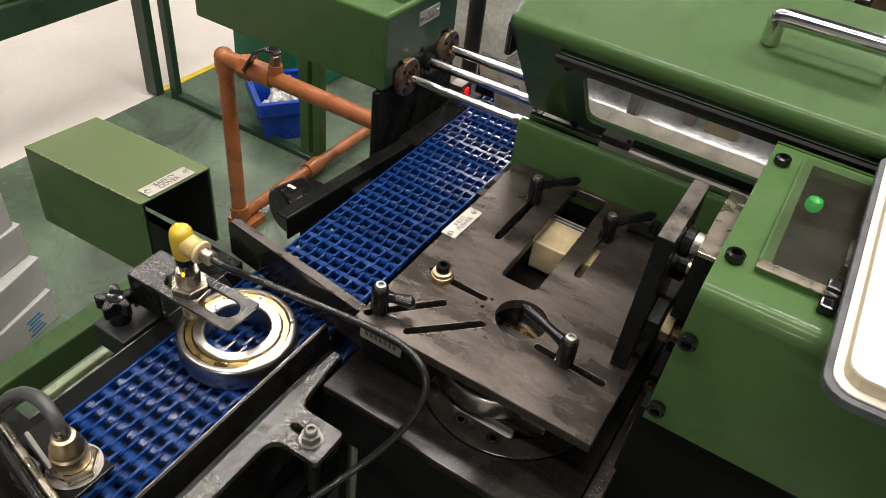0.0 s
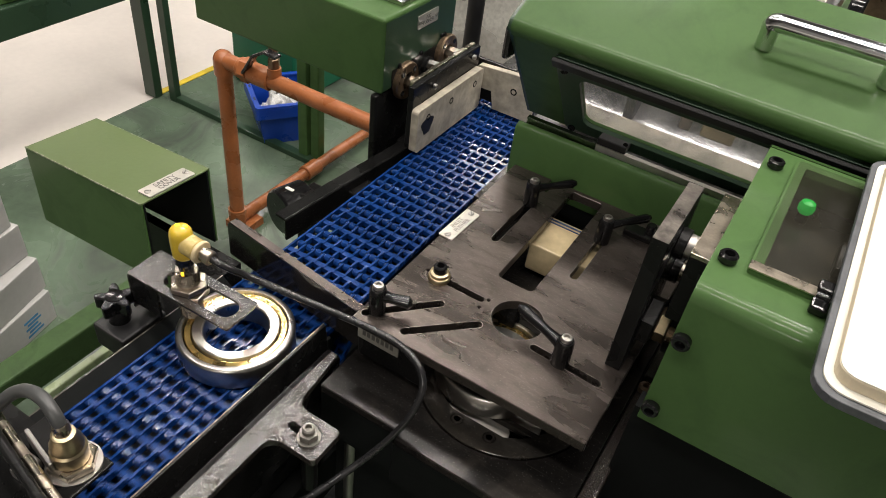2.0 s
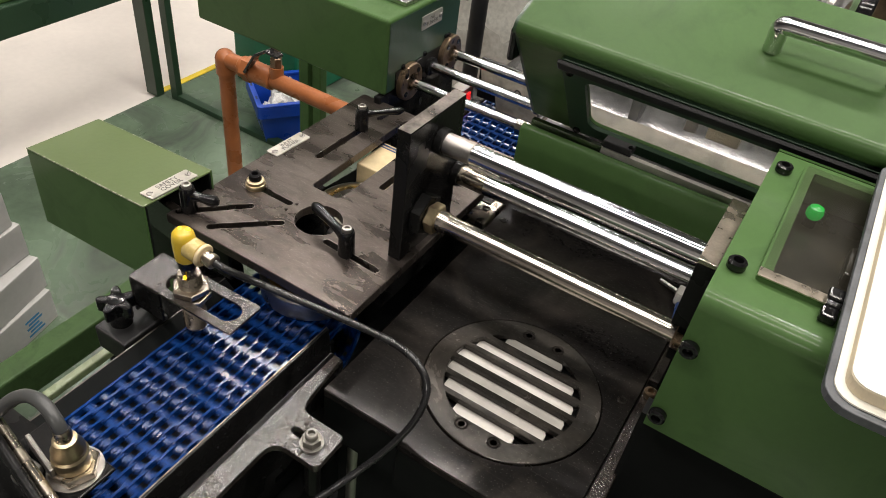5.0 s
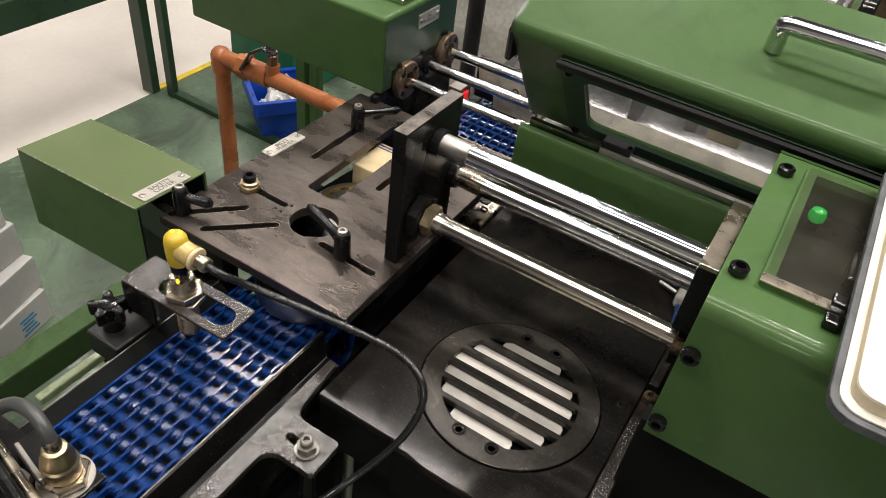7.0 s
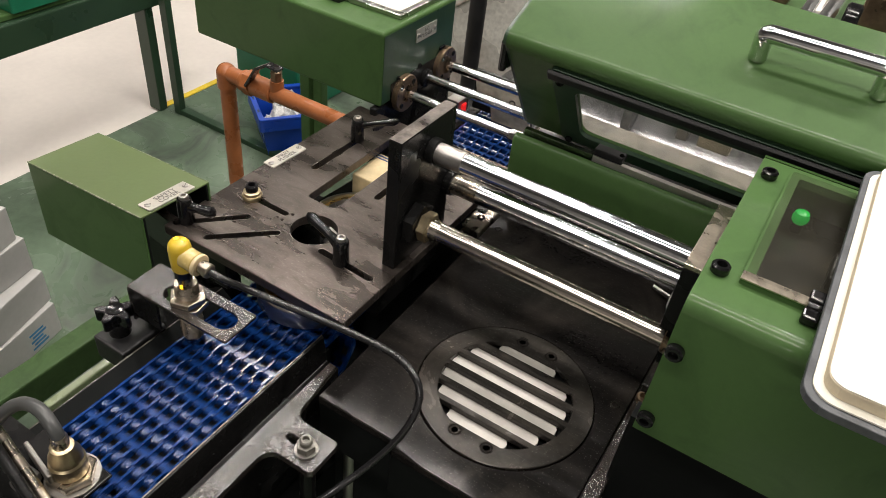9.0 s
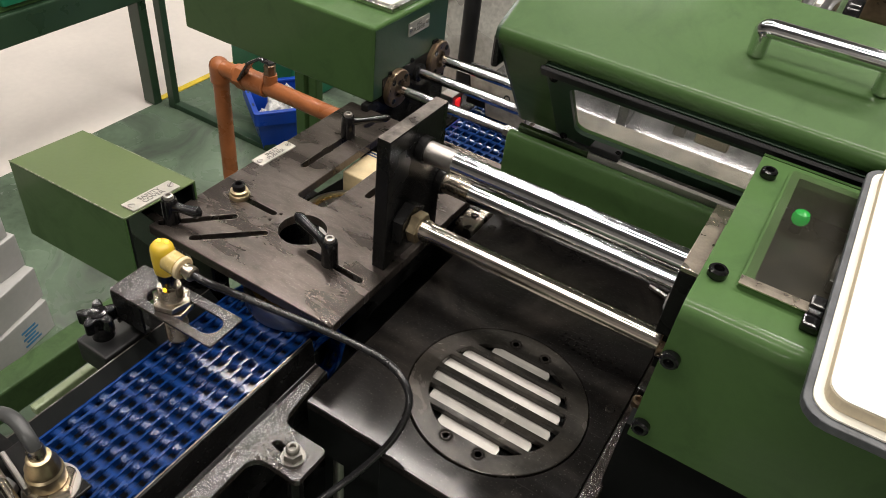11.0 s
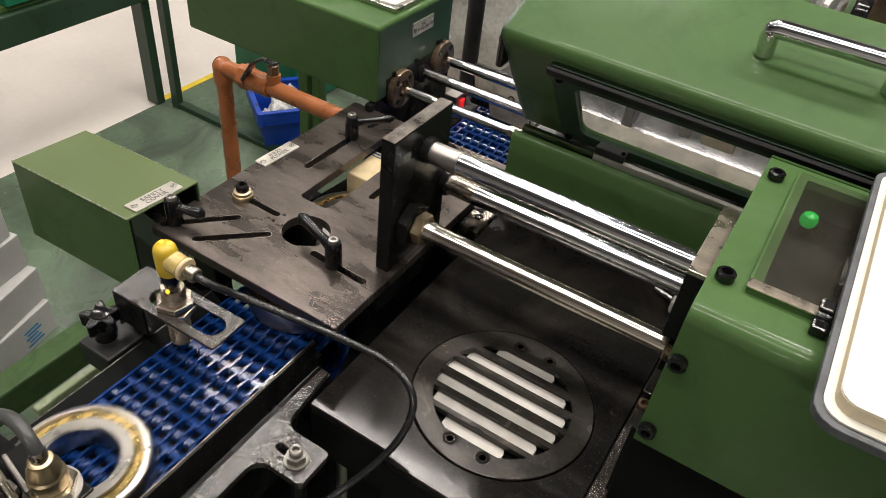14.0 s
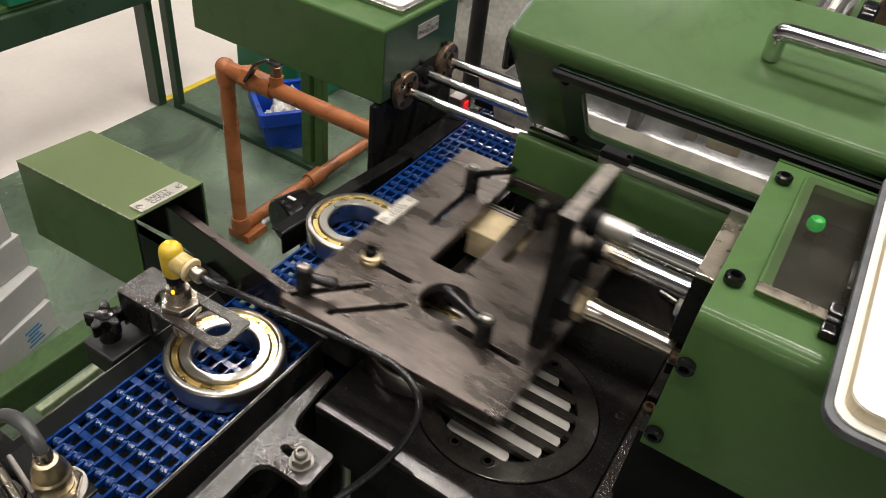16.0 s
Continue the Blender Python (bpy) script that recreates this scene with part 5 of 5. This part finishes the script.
def background_things():
    # blue bin with plastic bags
    t = thing("storage_bin", "blue plastic bin filled with clear plastic bags", "bin", m=pose(-1.28, 1.36, FLOOR_Z + 0.004))
    M = pose(-1.200, 1.220, FLOOR_Z + 0.0045, 0, 0, 54)
    w, d, h, th, tp = 0.170, 0.184, 0.120, 0.005, 0.022

    def slab(x0, x1, y0, y1, x2, x3, y2, y3, z0, z1):
        """A wall that leans: its foot spans x0 to x1, y0 to y1, its top x2 to x3, y2 to y3."""
        bm = bmesh.new()
        v = [bm.verts.new(M @ Vector(c)) for c in ((x0, y0, z0), (x1, y0, z0), (x1, y1, z0), (x0, y1, z0), (x2, y2, z1), (x3, y2, z1), (x3, y3, z1), (x2, y3, z1))]
        for q in ((3, 2, 1, 0), (4, 5, 6, 7), (0, 1, 5, 4), (1, 2, 6, 5), (2, 3, 7, 6), (3, 0, 4, 7)):
            bm.faces.new([v[k] for k in q])
        return bm
    part("wall", slab(tp, w - tp, tp, tp + th, 0.004, w - 0.004, 0.004, 0.004 + th, 0, h), BLUE_BIN, t)
    part("wall", slab(tp, w - tp, d - tp - th, d - tp, 0.004, w - 0.004, d - 0.004 - th, d - 0.004, 0, h), BLUE_BIN, t)
    part("wall", slab(tp, tp + th, tp + th, d - tp - th, 0.004, 0.004 + th, 0.004 + th, d - 0.004 - th, 0, h), BLUE_BIN, t)
    part("wall", slab(w - tp - th, w - tp, tp + th, d - tp - th, w - 0.004 - th, w - 0.004, 0.004 + th, d - 0.004 - th, 0, h), BLUE_BIN, t)
    part("bottom", box(tp + th, w - tp - th, tp + th, d - tp - th, 0, th, m=M), BLUE_BIN, t)
    part("rim", sheet(round_rect(0, w, 0, d, 0.010), [round_rect(0.014, w - 0.014, 0.014, d - 0.014, 0.008)], h - 0.004, h + 0.003, M), BLUE_BIN, t, "broad moulded rim", bevel=0.0015)
    part("rim_skirt", sheet(round_rect(0.0005, w - 0.0005, 0.0005, d - 0.0005, 0.010), [round_rect(0.0035, w - 0.0035, 0.0035, d - 0.0035, 0.008)], h - 0.034, h - 0.0042, M), BLUE_BIN, t, bevel=0.001)
    for yy in (0.045, 0.115):
        part("rim_slot", box(0.005, 0.010, yy, yy + 0.014, h + 0.0031, h + 0.0034, m=M), RUBBER, t)
    g = thing("plastic_bags", "crumpled clear plastic bags in the blue bin", "bags", m=M @ pose(w / 2, d / 2, h * 0.5), kind="stuff")
    bm = bmesh.new()
    random.seed(7)
    for k in range(34):
        c = Vector((random.uniform(0.045, w - 0.045), random.uniform(0.045, d - 0.045), h * 0.50 + random.uniform(0, 0.045)))
        r0 = random.uniform(0.018, 0.034)
        res = bmesh.ops.create_icosphere(bm, subdivisions=2, radius=r0, matrix=M @ Matrix.Translation(c) @ pose(0, 0, 0, random.uniform(0, 180), random.uniform(0, 180), 0) @ Matrix.Diagonal((1, 0.8, 0.45, 1)))
        for v in res["verts"]:
            v.co += Vector((noise.noise(v.co * 60), noise.noise(v.co * 60 + Vector((9, 0, 0))), noise.noise(v.co * 60 + Vector((0, 9, 0))))) * r0 * 0.5
    part("bag_heap", bm, BAG, g)
    # green bin behind
    t = thing("green_crate", "bright green plastic crate on the floor", "crate", m=pose(-1.38, 1.62, FLOOR_Z + 0.004))
    part("body", box(-1.515, -1.28, 1.46, 1.70, FLOOR_Z + 0.004, FLOOR_Z + 0.20), GREEN_BIN, t, bevel=0.006)
    part("rim", box(-1.524, -1.27, 1.45, 1.71, FLOOR_Z + 0.2005, FLOOR_Z + 0.215), GREEN_BIN, t, bevel=0.004)
    # workbench frame
    t = thing("workbench", "dark green steel workbench with slim legs", "workbench", m=pose(-1.63, 0.7, FLOOR_Z))
    part("top", box(-1.70, -1.585, -0.2, 1.45, -0.372, -0.300), GREEN_DARK_AND_SHADED, t, bevel=0.004)
    part("top_edge", box(-1.66, -1.60, -0.2, 1.45, -0.2995, -0.285), GREEN, t, bevel=0.003)
    part("leg", box(-1.636, -1.592, 1.226, 1.252, FLOOR_Z + 0.004, -0.3725), GREEN_DARK_AND_SHADED, t, bevel=0.002)
    part("leg", box(-1.560, -1.534, 1.248, 1.268, FLOOR_Z + 0.004, 0.12), GREEN_DARK_AND_SHADED, t, bevel=0.002)
    part("leg", box(-1.622, -1.592, -0.15, -0.12, FLOOR_Z, -0.3725), GREEN_DARK_AND_SHADED, t)
    part("foot_bar", box(-1.545, -1.05, 1.250, 1.275, FLOOR_Z + 0.004, FLOOR_Z + 0.020), GREEN_DARK_AND_SHADED, t, bevel=0.002)
    t = thing("parts_tray", "bright green plastic tray on the workbench", "tray", m=pose(-1.66, 0.93, -0.285))
    part("body", sheet(round_rect(-1.690, -1.590, 0.88, 1.02, 0.006), [round_rect(-1.686, -1.594, 0.884, 1.016, 0.005)], -0.2845, -0.235), GREEN_BIN, t, bevel=0.001)
    part("bottom", box(-1.685, -1.595, 0.885, 1.015, -0.2844, -0.281), GREEN_BIN, t)
    # legs of the second pusher
    t = thing("machine_stand", "green square-tube machine stand", "stand", m=pose(-0.9, 1.29, FLOOR_Z))
    part("leg", box(-1.097, -1.068, 1.262, 1.290, FLOOR_Z + 0.004, 0.03), GREEN, t, bevel=0.003)
    part("leg", box(-1.062, -1.036, 1.270, 1.296, FLOOR_Z + 0.004, 0.03), GREEN, t, bevel=0.003)
    part("beam", box(-1.10, -0.40, 1.262, 1.30, 0.0305, 0.056), GREEN, t, bevel=0.003)
    t = thing("support_column", "black column under the pusher housing", "column", m=pose(-0.42, 0.68, FLOOR_Z))
    part("column", box(-0.397, -0.372, 0.62, 0.75, FLOOR_Z + 0.004, -0.1005), BLACK, t)
    # green frame beam by the cartons
    t = thing("frame_beam", "green painted steel frame beam with oily top", "beam", m=pose(-0.88, 0.3, -0.5))
    part("beam", box(-0.905, -0.862, -0.40, 0.70, -0.565, -0.505), MATT_GREEN, t, bevel=0.004)
    part("leg", box(-0.905, -0.862, 0.64, 0.70, FLOOR_Z + 0.004, -0.5655), GREEN, t)
    part("leg", box(-0.905, -0.862, -0.40, -0.34, FLOOR_Z + 0.004, -0.5655), GREEN, t)
    # added near-black sheet; the shade under the machine is in its colour
    part("pan", box(-0.855, -0.24, -0.40, 0.66, FLOOR_Z + 0.03, FLOOR_Z + 0.05), DARK, t, "near-black sheet filling the shaded space under the machine")
    # cartons
    random.seed(3)
    z = FLOOR_Z + 0.0042
    for k, (dx, dy, rz) in enumerate(((0, 0, 0), (-0.012, 0.004, 2.5), (-0.03, 0.0, -1.5), (-0.035, -0.01, 1))):
        M = pose(-1.085 + dx, 0.525 + dy, z, 0, 0, 14 + rz)
        c = thing("carton", "white printed cardboard carton in a stack", "carton", "stacked cartons", M)
        part("box", box(-0.22, 0, -0.30, 0, 0, 0.0725, m=M), CARTON, c, bevel=0.002)
        part("tape", box(-0.2205, 0.0006, -0.17, -0.13, 0.0727, 0.0730, m=M), PAPER, c)
        bm = bmesh.new()
        for j in range(5):
            box(0.0003, 0.0008, -0.074 + 0.006 * (j % 2), -0.034 - 0.005 * (j % 3), 0.010 + j * 0.0085, 0.0145 + j * 0.0085, bm, M)
        if k == 0:
            part("print", bm, CARTON_PRINT, c)
        else:
            bm.free()
        z += 0.0731
    # sheet metal and column beyond the belt
    t = thing("sheet_guard", "shiny stainless guard sheet behind the belt", "guard", m=pose(-0.6, 1.27, FLOOR_Z))
    part("guard", box(-0.76, -0.45, 1.25, 1.254, -0.34, 0.25, m=Matrix.Translation((0, 1.25, 0)) @ pose(0, 0, 0, -14) @ Matrix.Translation((0, -1.25, 0))), GUARD_SHEET, t, "brushed pale steel sheet")
    GS = Matrix.Translation((0, 1.25, 0)) @ pose(0, 0, 0, -14) @ Matrix.Translation((0, -1.25, 0))
    # diagonal bright streak put into the shape as a raised strip
    part("fold", box(-0.30, 0.30, 1.2440, 1.2496, -0.006, 0.006, m=GS @ pose(-0.60, 0, -0.04, 0, -38, 0)), GUARD_SHEET, t, "raised strip standing in for a diagonal bright streak", bevel=0.003)
    part("leg", box(-0.74, -0.70, 1.29, 1.31, FLOOR_Z + 0.004, -0.05), STEEL, t)
    part("leg", box(-0.50, -0.46, 1.29, 1.31, FLOOR_Z + 0.004, -0.05), STEEL, t)
    t = thing("column", "dark round upright behind the belt", "column", m=pose(-0.551, 1.1, FLOOR_Z))
    part("tube", rod((-0.551, 1.10, FLOOR_Z + 0.004), (-0.551, 1.10, 0.5), 0.0145, 24), RUBBER, t, smooth=True)


def rear_machine():
    t = thing("rear_housing", "green machine housing behind the hood with bright bars", "machine housing", m=pose(0.1, 1.0, FLOOR_Z))
    part("housing", box(-0.075, 0.45, 0.735, 1.30, FLOOR_Z + 0.004, 0.222), GREEN, t, bevel=0.006)
    part("bar", rod((-0.032, 0.690, 0.2305), (-0.032, 0.880, 0.2305), 0.0060, 20), CHROME, t, smooth=True)
    part("bar", rod((-0.016, 0.690, 0.2305), (-0.011, 0.880, 0.2305), 0.0075, 20), CHROME, t, smooth=True)
    part("slide_plate", box(-0.026, -0.022, 0.72, 0.86, 0.2221, 0.2335), PALE_SHEET, t)
    part("pulley", rod((-0.003, 0.715, 0.232), (0.010, 0.715, 0.232), 0.017, 28, cham=0.002), PLASTIC_BLACK, t, "black pulley wheel", smooth=True)
    part("block", box(0.008, 0.036, 0.745, 0.790, 0.2221, 0.252), BRONZE, t, "brown bronze block", bevel=0.003)
    part("block", box(-0.072, -0.052, 0.745, 0.770, 0.2221, 0.240), BRONZE, t, bevel=0.003)


room()
rear_machine()
infeed, LINKS = infeed_belt()
outfeed_belt()
infeed_frame()
outfeed_frame()
pusher = inlet_pusher()
die_block()
base_machine()
clamp_plate()
connector()
machine_cover()
notebook()
hood()
green_guide()
nc_housing()
ncp = nc_pusher()
side_pad()
safety_cover()
sensor_main()
sensor_second()
star_knob()
pipe_run()
background_things()
bearing_a = make_bearing()
bearing_b = copy_thing(bearing_a, pose(0, 0, 0))
bearing_c = copy_thing(bearing_a, pose(0, 0, 0))
bearing_a["label"] = "finished steel roller bearing with brass cage under the plate"
bearing_c["label"] = "steel roller bearing with brass cage arriving on the belt"

# ---- motion ----
BX = -0.3000
STOP_Y = 0.2715


def pusher_off(t):
    """How far the inlet pusher is drawn back at t seconds."""
    keys = [(0.0, TRAVEL), (2.16, TRAVEL), (2.25, 0.183), (2.5, 0.118), (2.75, 0.057), (2.95, 0.010), (3.05, 0.0), (15.26, 0.0), (15.36, 0.007),
            (15.5, 0.035), (15.75, 0.085), (16.0, 0.133)]
    return float(np.interp(t, [k[0] for k in keys], [k[1] for k in keys]))


def motions():
    stops = [0, 2.1, 2.16, 2.2, 2.3, 2.4, 2.5, 2.6, 2.7, 2.8, 2.9, 2.95, 3.0, 3.06, 3.2, 15.2, 15.26, 15.3, 15.4, 15.5, 15.6, 15.7, 15.8, 15.9, 16.0]
    walk(pusher, [(t, pose(-0.32 + pusher_off(t), 0.44, PLATE_Z)) for t in stops])
    # finished bearing: from the grate to the belt, then on to the stop under the plate
    rows = [(t, pose(BX - 0.019 + pusher_off(t), 0.367, 0.0015)) for t in stops if t <= 3.06]
    rows += [(3.15, pose(BX - 0.019, 0.379, 0.0005)), (3.3, pose(BX - 0.019, 0.405, 0.0005)), (3.45, pose(BX - 0.018, 0.437, 0.0005)), (3.55, pose(BX - 0.018, 0.452, 0.0005)), (3.7, pose(BX - 0.018, 0.452, 0.0005)), (16.0, pose(BX - 0.018, 0.452, 0.0005))]
    walk(bearing_a, rows)
    # waiting bearing: let through under the plate, later drawn to the grate
    rows = [(0, pose(BX + 0.002, STOP_Y, 0.0005)), (2.72, pose(BX + 0.002, STOP_Y, 0.0005)), (2.8, pose(BX + 0.002, STOP_Y + 0.003, 0.0005)), (2.9, pose(BX, 0.282, 0.0005)), (3.0, pose(BX, 0.2975, 0.0005)),
            (3.2, pose(BX, 0.329, 0.0005)), (3.38, pose(BX, 0.361, 0.0005)), (3.5, pose(BX, 0.362, 0.0005)), (15.2, pose(BX, 0.362, 0.0005))]
    rows += [(t, pose(BX - 0.018 * min(1, (t - 15.2) / 0.35) + pusher_off(t), 0.362 + 0.005 * min(1, (t - 15.2) / 0.5), 0.0015)) for t in stops if t > 15.21]
    walk(bearing_b, rows)
    # the next bearing rides in on the belt
    rows = [(0, pose(BX, -0.124, 0.0005)), (12.4, pose(BX, -0.124, 0.0005)), (12.6, pose(BX, -0.099, 0.0005))]
    rows += [(12.6 + k * 0.2, pose(BX, -0.099 + 0.1755 * k * 0.2, 0.0005)) for k in range(1, 10)]
    rows += [(14.6, pose(BX, 0.252, 0.0005)), (14.7, pose(BX + 0.001, 0.2665, 0.0005)), (14.8, pose(BX + 0.002, 0.2680, 0.0005)), (16.0, pose(BX + 0.002, 0.2680, 0.0005))]
    walk(bearing_c, rows)
    # second pusher: draws back, waits, then returns under the hood
    nx = [(0, -0.203), (0.2, -0.214), (0.4, -0.2265), (0.6, -0.2400), (0.8, -0.2570), (1.0, -0.2750), (1.2, -0.2915), (1.5, -0.3135),
          (1.8, -0.3345), (1.95, -0.3395), (2.1, -0.340), (2.9, -0.340), (3.0, -0.338), (3.1, -0.330), (3.2, -0.305), (3.3, -0.270), (3.4, -0.235), (3.5, -0.207), (3.6, -0.203), (4.0, -0.203), (16.0, -0.203)]
    walk(ncp, [(t, pose(x, 0.66, 0.05)) for t, x in nx])
    # infeed belt: runs, halts while the plate goes out and again at the end
    knots = [(0.0, 0.0), (2.05, 2.05), (2.15, 2.10), (2.70, 2.10), (2.80, 2.15), (15.25, 14.60), (15.40, 14.68), (16.0, 14.68)]
    times = [0.125 * k for k in range(129)]
    for i, o in enumerate(LINKS):
        rows = []
        for t in times:
            run = float(np.interp(t, [k[0] for k in knots], [k[1] for k in knots]))
            rows.append((t, loop_pose(i * INF_STEP + 0.1755 * run)))
        walk(o, rows)


motions()
